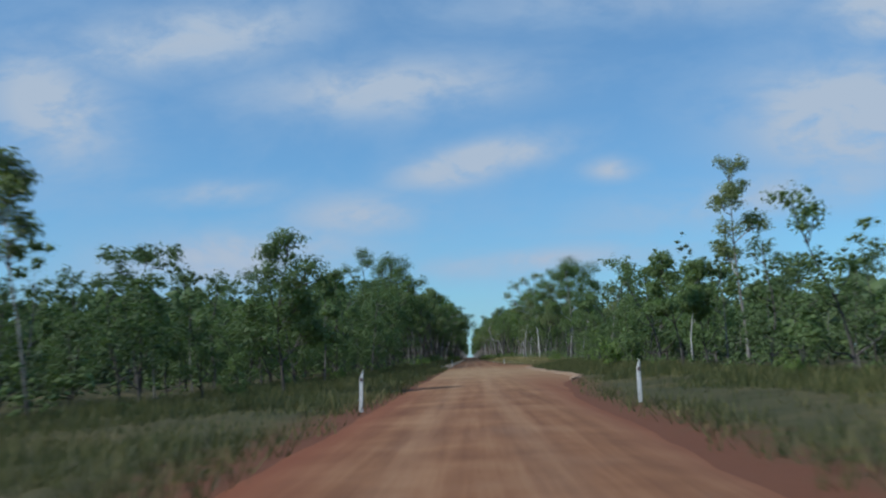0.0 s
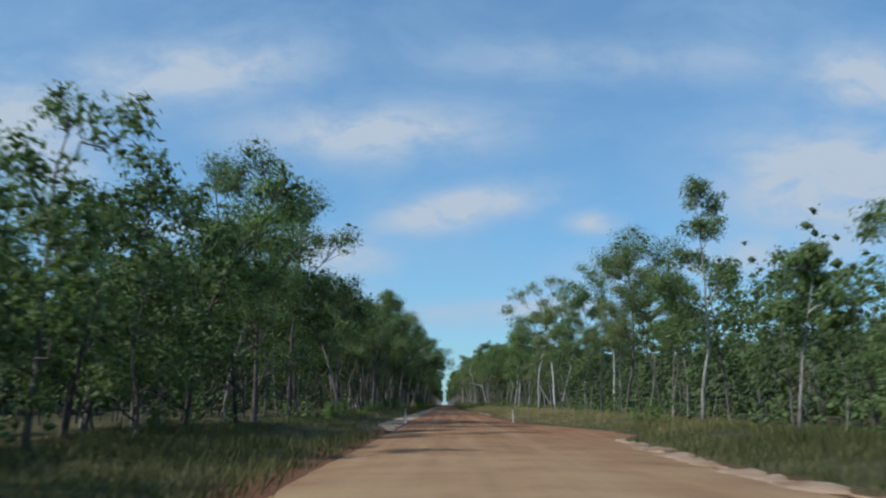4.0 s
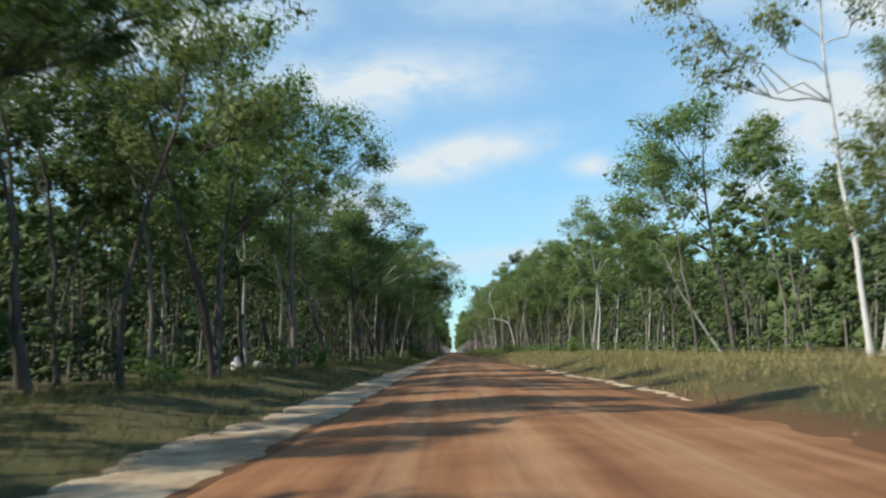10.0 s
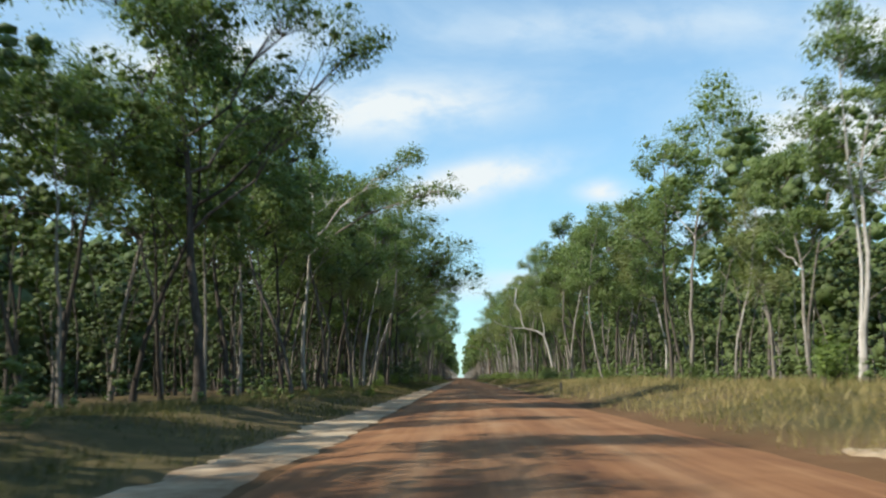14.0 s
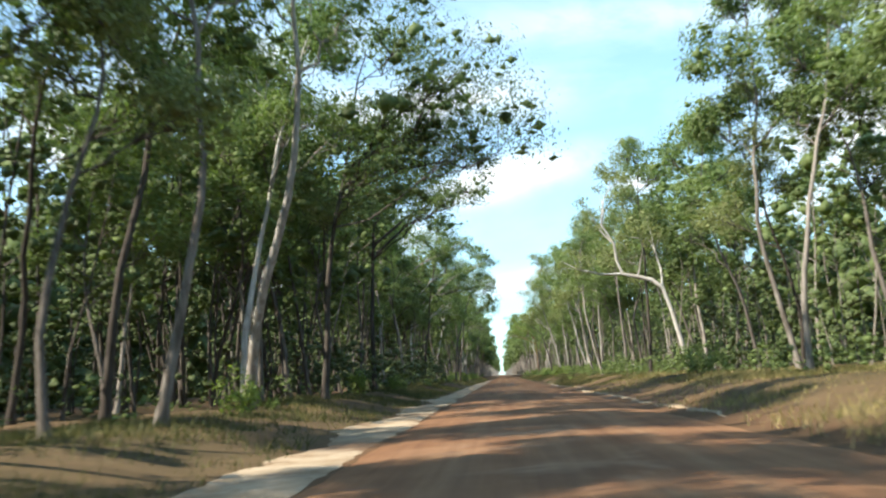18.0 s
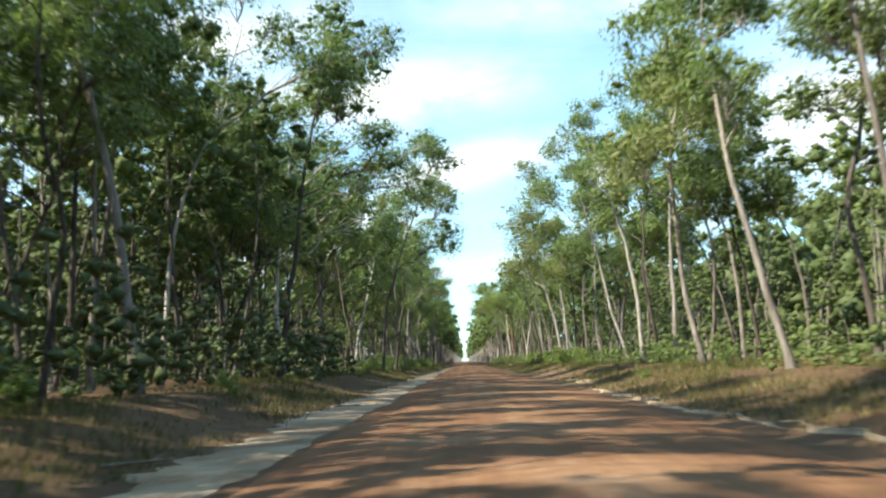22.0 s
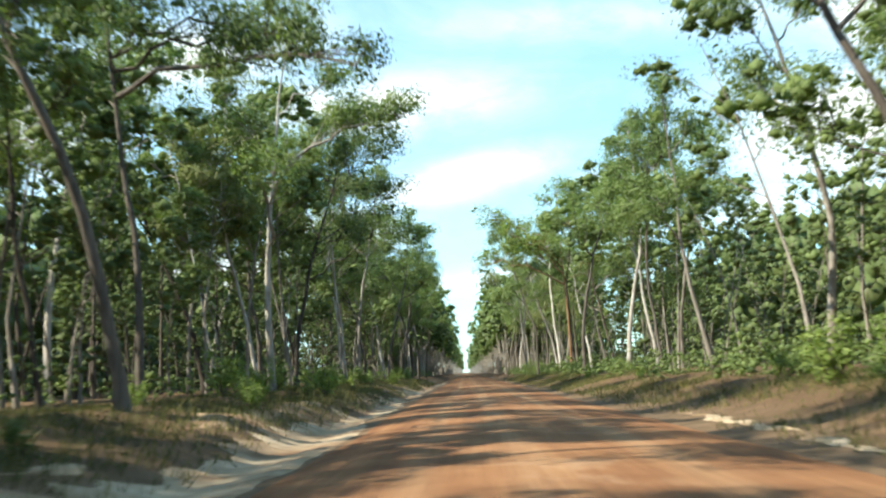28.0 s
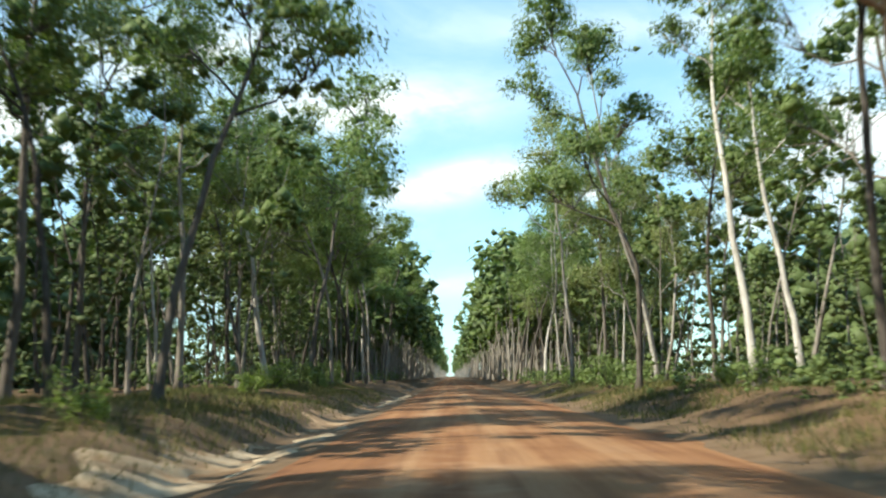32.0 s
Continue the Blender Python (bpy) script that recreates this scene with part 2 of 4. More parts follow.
def mat_road():
    m, N = material("red_laterite_gravel")
    p = position(N)
    xy = N.add("ShaderNodeSeparateXYZ", {0: p})
    along = N.add("ShaderNodeMapping", {"Vector": p, "Scale": (2.2, 0.08, 1.0)}).outputs[0]
    n1, n2, n3 = N.noise(p, 0.35, 4.0, 0.6), N.noise(along, 1.0, 4.0, 0.6), N.noise(p, 14.0, 4.0, 0.7)
    k = N.math("ADD", N.math("MULTIPLY", n1, 0.5), N.math("MULTIPLY", n2, 0.5))
    col = N.ramp(k, [(0.36, (0.14, 0.058, 0.026)), (0.5, (0.235, 0.107, 0.046)), (0.64, (0.34, 0.18, 0.085))])
    # two paler wheel lines where gravel has been swept off
    wob = N.math("MULTIPLY_ADD", N.noise(along, 0.4, 2.0), 0.8, -0.4)
    xx = N.math("ADD", xy.outputs[0], wob)
    tracks = None
    for x0, w in ((-0.75, 0.28), (0.8, 0.3), (2.7, 0.35)):
        d = N.math("DIVIDE", N.math("SUBTRACT", xx, x0), w)
        t = N.math("EXPONENT", N.math("MULTIPLY", N.math("MULTIPLY", d, d), -1.0))
        tracks = t if tracks is None else N.math("MAXIMUM", tracks, t)
    tracks = N.math("MULTIPLY", tracks, N.math("MULTIPLY_ADD", N.math("MULTIPLY", xy.outputs[1], 0.004, clamp=True), 0.55, 0.45))
    col = N.mix(N.math("MULTIPLY", tracks, N.math("MULTIPLY_ADD", n2, 1.2, -0.15, clamp=True)), col, (0.39, 0.245, 0.135))
    # loose deep red soil on the shoulders, off the swept lane
    off = N.math("ABSOLUTE", N.math("SUBTRACT", xx, 0.35))
    loose = N.math("MULTIPLY", N.math("SUBTRACT", off, 1.7, clamp=True), 0.8)
    start = N.math("SUBTRACT", 1.3, N.math("MULTIPLY", xy.outputs[1], 0.012), clamp=True)
    col = N.mix(N.math("MULTIPLY", loose, start), col, (0.2, 0.06, 0.026))
    # paler sandy gravel at the side track
    bay = N.math("DIVIDE", N.math("SUBTRACT", xy.outputs[1], 82.0), 34.0)
    bay = N.math("EXPONENT", N.math("MULTIPLY", N.math("MULTIPLY", bay, bay), -1.0))
    col = N.mix(N.math("MULTIPLY", bay, N.math("MULTIPLY_ADD", n1, 1.2, 0.05, clamp=True)), col, (0.38, 0.262, 0.135))
    # the later stretch is browner, with sunlit gaps between tree shadows painted across it
    later = N.math("MULTIPLY", N.math("SUBTRACT", xy.outputs[1], 190.0), 0.007, clamp=True)
    brown = N.mix(N.math("MULTIPLY_ADD", k, 2.4, -0.75, clamp=True), (0.12, 0.062, 0.033), (0.26, 0.148, 0.078))
    # brown eased towards the end, where more sunlight falls on the road
    lit_end = N.math("MULTIPLY", N.math("SUBTRACT", xy.outputs[1], 400.0), 0.012, clamp=True)
    col = N.mix(N.math("MULTIPLY", later, N.math("MULTIPLY_ADD", lit_end, -0.5, 0.75)), col, brown)
    sun_patch = N.noise(N.add("ShaderNodeMapping", {"Vector": p, "Scale": (0.45, 0.5, 1.0)}).outputs[0], 1.0, 5.0, 0.65, 0.6)
    sun_patch = N.math("MULTIPLY", N.math("SUBTRACT", sun_patch, 0.53, clamp=True), 5.0, clamp=True)
    mid = N.math("SUBTRACT", 1.25, N.math("MULTIPLY", N.math("ABSOLUTE", N.math("SUBTRACT", xx, 0.6)), 0.4), clamp=True)
    col = N.mix(N.math("MULTIPLY", N.math("MULTIPLY", sun_patch, mid), N.math("MULTIPLY_ADD", later, 0.5, 0.2)), col, (0.42, 0.29, 0.185))
    col = N.mix(N.math("MULTIPLY", n3, 0.3), col, (0.14, 0.058, 0.032))
    finish(N, col, 0.95, N.math("ADD", N.math("MULTIPLY", n3, 0.5), n1), 0.5, 0.04)
    return m


def mat_sand(name, low, mid, pale):
    m, N = material(name)
    p = position(N)
    n1, n2 = N.noise(p, 0.8, 5.0, 0.65), N.noise(p, 10.0, 4.0, 0.7)
    col = N.ramp(N.math("ADD", N.math("MULTIPLY", n1, 0.75), N.math("MULTIPLY", n2, 0.3)),
                 [(0.36, low), (0.5, mid), (0.66, pale)])
    big = N.noise(p, 0.22, 4.0, 0.65, 0.5)
    col = N.mix(N.math("MULTIPLY", N.math("SUBTRACT", big, 0.5, clamp=True), 6.0, clamp=True), col, (0.16, 0.1, 0.06))
    finish(N, col, 0.95, N.math("ADD", n1, N.math("MULTIPLY", n2, 0.4)), 0.5, 0.05)
    return m


BARK_PALE = mat_bark("smooth_pale_bark", (0.22, 0.195, 0.165), (0.72, 0.69, 0.64), 1.2)
BARK_GREY = mat_bark("rough_grey_bark", (0.06, 0.05, 0.042), (0.22, 0.195, 0.17))
BARK_MIXED = mat_bark("grey_gum_bark", (0.1, 0.085, 0.07), (0.45, 0.41, 0.36))
BARK_ORANGE = mat_bark("peeling_orange_bark", (0.2, 0.11, 0.06), (0.5, 0.34, 0.21), 0.5)
LEAF_GREEN = mat_leaf("gum_leaves", (0.066, 0.1, 0.038), (0.185, 0.245, 0.088), (0.23, 0.26, 0.1))
LEAF_GREY = mat_leaf("grey_gum_leaves", (0.1, 0.125, 0.055), (0.235, 0.26, 0.11), (0.26, 0.25, 0.12))
# dark wattle leaf, also given to left-side trees in place of their shade
LEAF_DARK = mat_leaf("dark_leaves_wattle_shade", (0.055, 0.082, 0.034), (0.145, 0.195, 0.074), (0.175, 0.2, 0.085))
# darkened copy of the wattle leaves: thicket shade put into the colour
LEAF_SHADE = mat_leaf("shade_dark_leaves", (0.036, 0.052, 0.022), (0.085, 0.115, 0.042), (0.11, 0.13, 0.05), 0.14)
LEAF_FRESH = mat_leaf("fresh_leaves", (0.075, 0.12, 0.032), (0.21, 0.28, 0.075), (0.25, 0.28, 0.085))
GRASS, SOIL, ROAD, SAND = mat_grass(), mat_ground(), mat_road(), mat_sand("pale_sand", (0.2, 0.12, 0.065), (0.33, 0.25, 0.165), (0.46, 0.375, 0.27))
BROWN_SAND = mat_sand("brown_sand", (0.19, 0.1, 0.055), (0.29, 0.19, 0.115), (0.38, 0.28, 0.185))
BARK_PALE_GREY = mat_bark("pale_grey_bark", (0.16, 0.14, 0.12), (0.4, 0.365, 0.32))
BARK_WHITE = mat_bark("white_gum_bark", (0.42, 0.39, 0.35), (0.78, 0.76, 0.72))


# ---- plan: heights and edges along the road (y runs up the road, x across it) ----
def along(y, table):
    return float(np.interp(y, [p[0] for p in table], [p[1] for p in table]))


ROAD_RIGHT = [(-60, 2.9), (10, 3.0), (30, 3.4), (46, 4.6), (58, 6.6), (100, 6.3), (114, 7.0), (122, 9.5), (134, 9.0), (148, 5.8), (170, 5.4), (290, 5.2), (330, 4.8), (700, 4.7)]
ROAD_LEFT = -2.65
RISE_LEFT = [(-60, -0.1), (60, 0.0), (170, 0.45), (300, 0.55), (460, 0.8), (700, 0.9)]
RISE_RIGHT = [(-60, 0.1), (60, 0.3), (150, 0.55), (240, 0.75), (700, 0.85)]
EDGE_LEFT = [(-60, -12.0), (50, -10.0), (70, -8.5), (130, -8.5), (300, -8.8), (330, -8.0), (570, -8.0), (640, -7.6), (700, -7.6)]
EDGE_RIGHT = [(-60, 15.0), (60, 11.5), (110, 12.0), (220, 12.6), (300, 12.4), (360, 10.4), (480, 9.8), (570, 8.8), (640, 8.3), (700, 8.2)]
TALL_LEFT = [(-60, 7.0), (30, 7.2), (70, 7.8), (95, 10.2), (125, 13.5), (175, 13.5), (205, 17.0), (300, 19.0), (360, 20.5), (700, 21.0)]
TALL_RIGHT = [(-60, 7.0), (70, 8.5), (110, 10.0), (160, 11.3), (210, 12.5), (245, 13.3), (280, 15.2), (305, 17.0), (380, 19.5), (700, 20.5)]


def smooth(v):
    v = min(max(v, 0.0), 1.0)
    return v * v * (3 - 2 * v)


def ground_z(x, y):
    if x < 0:
        z = along(y, RISE_LEFT) * smooth((-4.3 - x) / 4.2)
    else:
        z = along(y, RISE_RIGHT) * smooth((x - along(y, ROAD_RIGHT) - 0.1) / 5.0)
    off = max(-4.3 - x, x - along(y, ROAD_RIGHT) - 0.1, 0.0)
    if x < 0 and y > 462:      # the washed gully at the road's edge
        z -= 0.2 * smooth((y - 462) / 26) * math.exp(-((x + 3.9 + 0.4 * noise.noise((2.0, y * 0.11, 0))) / 0.8) ** 2)
        z += 0.22 * smooth((y - 462) / 26) * math.exp(-((x + 5.6 + 0.5 * noise.noise((5.0, y * 0.13, 0))) / 0.9) ** 2)
    if y > 400:      # humps of scraped soil along the later verges
        z += 0.17 * smooth((y - 400) / 50) * smooth(off / 1.6) * noise.noise((x * 0.22, y * 0.2, 4.0))
    return z + 0.09 * min(off, 1.5) * noise.noise((x * 0.35, y * 0.35, 0.0)) - (0.04 if off <= 0 else 0.0)


# ---- mesh helpers ----


def mesh_quads(name, verts, quads, mat):
    """A mesh from numpy arrays: verts (n, 3), quads (m, 4)."""
    me = bpy.data.meshes.new(name)
    me.vertices.add(len(verts))
    me.vertices.foreach_set("co", np.asarray(verts, np.float32).ravel())
    k = quads.shape[1]
    me.loops.add(quads.size)
    me.loops.foreach_set("vertex_index", quads.astype(np.int32).ravel())
    me.polygons.add(len(quads))
    me.polygons.foreach_set("loop_start", np.arange(0, quads.size, k, dtype=np.int32))
    me.polygons.foreach_set("loop_total", np.full(len(quads), k, np.int32))
    me.materials.append(mat)
    me.update(calc_edges=True)
    return me


def part(name, me, parent, label=""):
    ob = new(name, me)
    ob.parent = parent
    return tagged(ob, label)


def tube(path, radii, sides):
    """Vertices and quads of a tapering tube along a bent line, closed with a point at its end."""
    path, n = np.asarray(path, float), len(path)
    tan = np.gradient(path, axis=0)
    tan /= np.linalg.norm(tan, axis=1)[:, None] + 1e-9
    ref = np.array([1.0, 0.13, 0.07]) if abs(tan[:, 0]).mean() < 0.75 else np.array([0.1, 1.0, 0.1])
    a = np.cross(tan, ref)
    a /= np.linalg.norm(a, axis=1)[:, None] + 1e-9
    b = np.cross(tan, a)
    ang = np.arange(sides) * 2 * np.pi / sides
    ring = a[:, None] * np.cos(ang)[None, :, None] + b[:, None] * np.sin(ang)[None, :, None]
    v = (path[:, None] + ring * np.asarray(radii)[:, None, None]).reshape(-1, 3)
    i, j = np.meshgrid(np.arange(n - 1), np.arange(sides), indexing="ij")
    j2 = (j + 1) % sides
    q = np.stack([i * sides + j, i * sides + j2, (i + 1) * sides + j2, (i + 1) * sides + j], -1).reshape(-1, 4)
    return v, q


def joined(pieces):
    vs, qs, n = [], [], 0
    for v, q in pieces:
        vs.append(v)
        qs.append(q + n)
        n += len(v)
    return np.concatenate(vs), np.concatenate(qs)


def wander(rng, start, heading, length, steps, bend, lift=0.0):
    """A bent line that starts at a point, keeps roughly to a heading and may curve upward."""
    p, d = np.array(start, float), np.array(heading, float)
    d /= np.linalg.norm(d)
    out = [p.copy()]
    for _ in range(steps):
        d = d + rng.normal(0, bend, 3) + (0, 0, lift)
        d /= np.linalg.norm(d)
        p = p + d * length / steps
        out.append(p.copy())
    return np.array(out)


PAD = (np.array([(1, 0, 0), (-1, 0, 0), (0, 1, 0), (0, -1, 0), (0, 0, 1), (0, 0, -1)], float), np.array([(0, 2, 4), (2, 1, 4), (1, 3, 4), (3, 0, 4), (2, 0, 5), (1, 2, 5), (3, 1, 5), (0, 3, 5)]))


def leaves(rng, centres, radii, count, size, flat=0.7, droop=0.55, core=0.5, lobes=1):
    """Triangles of hanging lance-shaped leaf sprays, in clumps about the given centres; core: the close-packed heart of a clump."""
    centres, radii = np.asarray(centres, float), np.asarray(radii, float)
    w = radii ** 2
    pick = rng.choice(len(centres), count, p=w / w.sum())
    off = rng.normal(0, 1, (count, 3))
    off /= np.linalg.norm(off, axis=1)[:, None]
    off *= (0.15 + 1.05 * rng.random(count) ** 0.6)[:, None]
    off[:, 2] *= flat
    p = centres[pick] + off * radii[pick][:, None]
    face = off + rng.normal(0, 0.45, (count, 3)) + (0, 0, 0.45)      # blades face outward and up from their clump
    face /= np.linalg.norm(face, axis=1)[:, None] + 1e-9
    d = rng.normal(0, 0.6, (count, 3)) + (0, 0, -droop)
    d -= (d * face).sum(1)[:, None] * face
    d /= np.linalg.norm(d, axis=1)[:, None] + 1e-9
    s = np.cross(d, face)
    L = size * rng.uniform(0.65, 1.4, count)[:, None]
    W = L * rng.uniform(0.3, 0.45, count)[:, None]
    v = np.stack([p - s * W * 0.5, p + s * W * 0.5 + d * L * 0.12, p + d * L], 1).reshape(-1, 3)
    q = np.arange(len(v)).reshape(-1, 3)
    if core:
        pv, pf = PAD
        if lobes > 1:                     # the heart is broken into a few smaller lumps
            centres = np.repeat(centres, lobes, 0) + rng.normal(0, 0.36, (len(centres) * lobes, 3)) * np.repeat(radii, lobes)[:, None] * (1, 1, flat)
            radii = np.repeat(radii, lobes) * rng.uniform(0.45, 0.8, len(radii) * lobes)
        n, m = len(centres), len(pv)
        shape = pv[None] * rng.uniform(0.45, 1.45, (n, m, 1)) * (1, 1, flat) + rng.normal(0, 0.16, (n, m, 3))
        heart = centres[:, None] + shape * (radii * core)[:, None, None]
        q = np.concatenate([q, (pf[None] + (len(v) + np.arange(n) * m)[:, None, None]).reshape(-1, 3)])
        v = np.concatenate([v, heart.reshape(-1, 3)])
    return v, q


def skeleton_of(seed, h, fork, r, spread, limbs, bend=0.05, lean=(0.0, 0.0), twigs=3, side=(0.0, 0.0), arms=(), masses=()):
    """The bent lines of a gum tree: stem, limbs with twigs, and the places of its leaf clumps.
    h: height, fork: height of the first limbs, spread: the crown's half width, side: a pull of the crown to one side.
    masses: rounded heads of foliage (across, along the road, height, radius), each carried by a limb of its own."""
    rng = np.random.default_rng(seed)
    top = h * 0.86
    stem = wander(rng, (0, 0, 0), (lean[0], lean[1], 1), top, 12, bend, 0.04)
    stem[:, 2] *= top / max(stem[-1, 2], 0.1)
    f = np.linspace(0, 1, 13)
    rad = r * (1.0 - 0.82 * f ** 0.95)
    rad[0] *= 1.45
    stem[1] = stem[0] * 0.55 + stem[1] * 0.45
    rad[1] = r * 1.02
    on_stem = lambda z: np.array([np.interp(z, stem[:, 2], stem[:, c]) for c in range(3)])
    heads = list(masses)
    if not heads:
        n, R0, phase = max(4, round(limbs * 0.65)), spread * 0.4, rng.random() * 6.28
        for i in range(n):
            q = (i + rng.uniform(0.1, 0.9)) / n
            R = R0 * rng.uniform(0.7, 1.25) * (1.12 - 0.25 * q)
            z = fork + (h - R * 0.8 - fork) * (0.15 + 0.8 * q)
            az = phase + i * 2.4 + rng.uniform(-0.5, 0.5)
            out = spread * (1.0 - 0.55 * q) * rng.uniform(0.4, 0.9)
            at = on_stem(z)
            heads.append((at[0] + math.cos(az) * out + side[0] * spread * 0.5, at[1] + math.sin(az) * out + side[1] * spread * 0.5, z, R))
        heads.append((stem[-1, 0] + side[0] * spread * 0.3, stem[-1, 1], h - R0 * 0.75, R0 * 0.95))
    limb_lines, twig_lines, clumps, sizes = [], [], [], []

    def head_of_leaves(line, at, R, k):
        for _ in range(twigs * 3 + 1):
            d = rng.normal(0, 1, 3) + (0, 0, 0.2)
            d *= R * rng.uniform(0.35, 1.0) / np.linalg.norm(d)
            tip = at + d * (1, 1, 0.75)
            start = line[int(rng.integers(len(line) - 3, len(line)))]
            mid = start + (tip - start) * 0.55 + rng.normal(0, 0.12 * R, 3)
            twig_lines.append((np.array([start, start + (mid - start) * 0.5, mid, tip]), np.linspace(0.03, 0.01, 4), k))
            clumps.append(tip)
            sizes.append(R * rng.uniform(0.36, 0.62))

    for x, y, z, R in heads:
        end = np.array([x, y, z - 0.15 * R])
        gap = math.hypot(x - on_stem(z)[0], y - on_stem(z)[1])
        z0 = min(max(fork * 0.92, z - 0.3 * R - 0.75 * gap), top * 0.96)
        base = on_stem(z0)
        ctrl = base + (end - base) * (0.5, 0.5, 0.42)
        t = np.linspace(0, 1, 6)[:, None]
        line = base * (1 - t) ** 2 + ctrl * 2 * t * (1 - t) + end * t ** 2
        line += rng.normal(0, 0.045 * np.linalg.norm(end - base) + 0.02, (6, 3)) * np.sin(t * 3.0)
        r0 = max(0.03, np.interp(z0, stem[:, 2], rad) * rng.uniform(0.5, 0.72))
        limb_lines.append((line, np.linspace(r0, 0.025, 6)))
        head_of_leaves(line, np.array([x, y, z]), R, len(limb_lines) - 1)
    for z, (dx, dy, dz), r0 in arms:      # long limbs that reach out
        base = on_stem(z)
        s = np.linspace(0, 1, 10)[:, None]
        line = base + s * (dx, dy, dz) + np.sin(s * 3.14) * (0, 0, 0.8) + np.concatenate([np.zeros((1, 3)), rng.normal(0, 0.12, (9, 3))])
        limb_lines.append((line, np.linspace(r0, 0.025, 10)))
        for i, R in ((5, 1.1), (7, 1.45), (9, 1.3)):
            head_of_leaves(line[: i + 1], line[i] + (0, 0, 0.3), R * rng.uniform(0.8, 1.15), len(limb_lines) - 1)
    return (stem, rad), limb_lines, twig_lines, np.array(clumps), np.array(sizes)


TREE_LABELS = {
    "smooth_pale_bark": "gum tree with smooth pale trunk and hanging leaves",
    "rough_grey_bark": "stringybark tree with rough dark grey trunk",
    "grey_gum_bark": "gum tree with mottled grey trunk and drooping leaves",
    "white_gum_bark": "slender gum with a smooth white trunk",
    "pale_grey_bark": "gum tree with smooth pale grey trunk",
    "peeling_orange_bark": "bloodwood tree with peeling orange bark",
}


def tree(x, y, h, seed, fork=0.45, r=0.0, spread=0.0, limbs=7, bark=None, leaf=None, lean=(0, 0), side=(0, 0), bend=0.05,
         n_leaf=1500, size=0.36, label="", twigs=3, group="trees along the road", plan=None, arms=(), masses=(), core=0.4, name="tree", category="tree"):
    """A tree standing alone: an Empty at its foot with stem, limbs and crown."""
    bark, leaf = bark or BARK_PALE, leaf or LEAF_GREEN
    r, spread = r or h * 0.0095, spread or h * 0.24
    (stem, rad), limb_lines, twig_lines, clumps, sizes = plan or skeleton_of(seed, h, h * fork, r, spread, limbs, bend, lean, twigs, side=side, arms=arms, masses=masses)
    rng = np.random.default_rng(seed + 5)
    root = new(name)
    root.location = (x, y, ground_z(x, y) - 0.05)
    tagged(root, label or TREE_LABELS[bark.name], category, group)
    own = lambda k: [tube(a[::3], b[::3], 3) for a, b, c in twig_lines if c == k and name == "tree"]
    part("trunk", mesh_quads("trunk", *joined([tube(stem, rad, 8)] + own(-1)), bark), root)
    for k, (line, rd) in enumerate(limb_lines):
        part("limb", mesh_quads("limb", *joined([tube(line, rd, 4)] + own(k)), bark), root)
    part("crown", mesh_quads("crown", *leaves(rng, clumps, sizes, n_leaf, size, core=core if leaf is not LEAF_GREY else 0.3, lobes=3), leaf), root)
    for o in root.children:
        if o.name.startswith(("trunk", "limb")):
            o.data.polygons.foreach_set("use_smooth", [True] * len(o.data.polygons))
    return root


# ---- ground, road, sand ----
def grid_mesh(name, xs, ys, zf, mat):
    X, Y = np.meshgrid(xs, ys)
    Z = np.array([[zf(a, b) for a in xs] for b in ys])
    n, m = len(ys), len(xs)
    i, j = np.meshgrid(np.arange(n - 1), np.arange(m - 1), indexing="ij")
    q = np.stack([i * m + j, i * m + j + 1, (i + 1) * m + j + 1, (i + 1) * m + j], -1).reshape(-1, 4)
    me = mesh_quads(name, np.stack([X, Y, Z], -1).reshape(-1, 3), q, mat)
    me.polygons.foreach_set("use_smooth", [True] * len(me.polygons))
    return me


gx = np.concatenate([[-2500, -600, -200, -90, -50, -30, -20, -15], np.arange(-13, -7, 0.5), np.arange(-7, -2.4, 0.25), np.arange(-2, 16.1, 0.5), [18, 24, 36, 60, 100, 200, 600, 2500]])
gy = np.concatenate([[-800, -200, -80, -40, -20], np.arange(-10, 640, 1.0), np.arange(640, 900, 10), [1000, 1200, 1600, 2400, 4600]])
ground = new("ground", grid_mesh("ground", gx, gy, ground_z, SOIL))
tagged(ground, "brown sandy forest floor with leaf litter and dry grass", "ground", kind="structure")


def road_mesh(name, left, right, lift, mat, y0, y1, step, across=14, camber=0.0, rough=0.02):
    ys = list(np.arange(y0, min(y1, 640), step)) + (list(np.arange(640, y1, 20.0)) if y1 > 640 else [])
    vs = []
    for y in ys:
        a, b = left(y), right(y)
        for k in range(across + 1):
            s = k / across
            x = a + (b - a) * s
            edge = min(s, 1 - s) * 2
            vs.append((x, y, ground_z(x, y) + (lift * min(1.0, edge * 4) + camber * edge) - 0.01 * (edge <= 0)
                       + rough * (noise.noise((x * 0.8, y * 0.3, 3.0)) + 0.6 * noise.noise((x * 2.5, y * 1.1, 7.0))) * min(1.0, edge * 3)))
    m = across + 1
    q = np.array([[i * m + k, i * m + k + 1, (i + 1) * m + k + 1, (i + 1) * m + k] for i in range(len(ys) - 1) for k in range(across)])
    me = mesh_quads(name, np.array(vs), q, mat)
    me.polygons.foreach_set("use_smooth", [True] * len(me.polygons))
    return me


def wobble(y, k, amp):
    return amp * (noise.noise((k, y * 0.13, 0)) + 0.5 * noise.noise((k + 9, y * 0.7, 0)) + 0.45 * noise.noise((k + 4, y * 1.9, 0)))


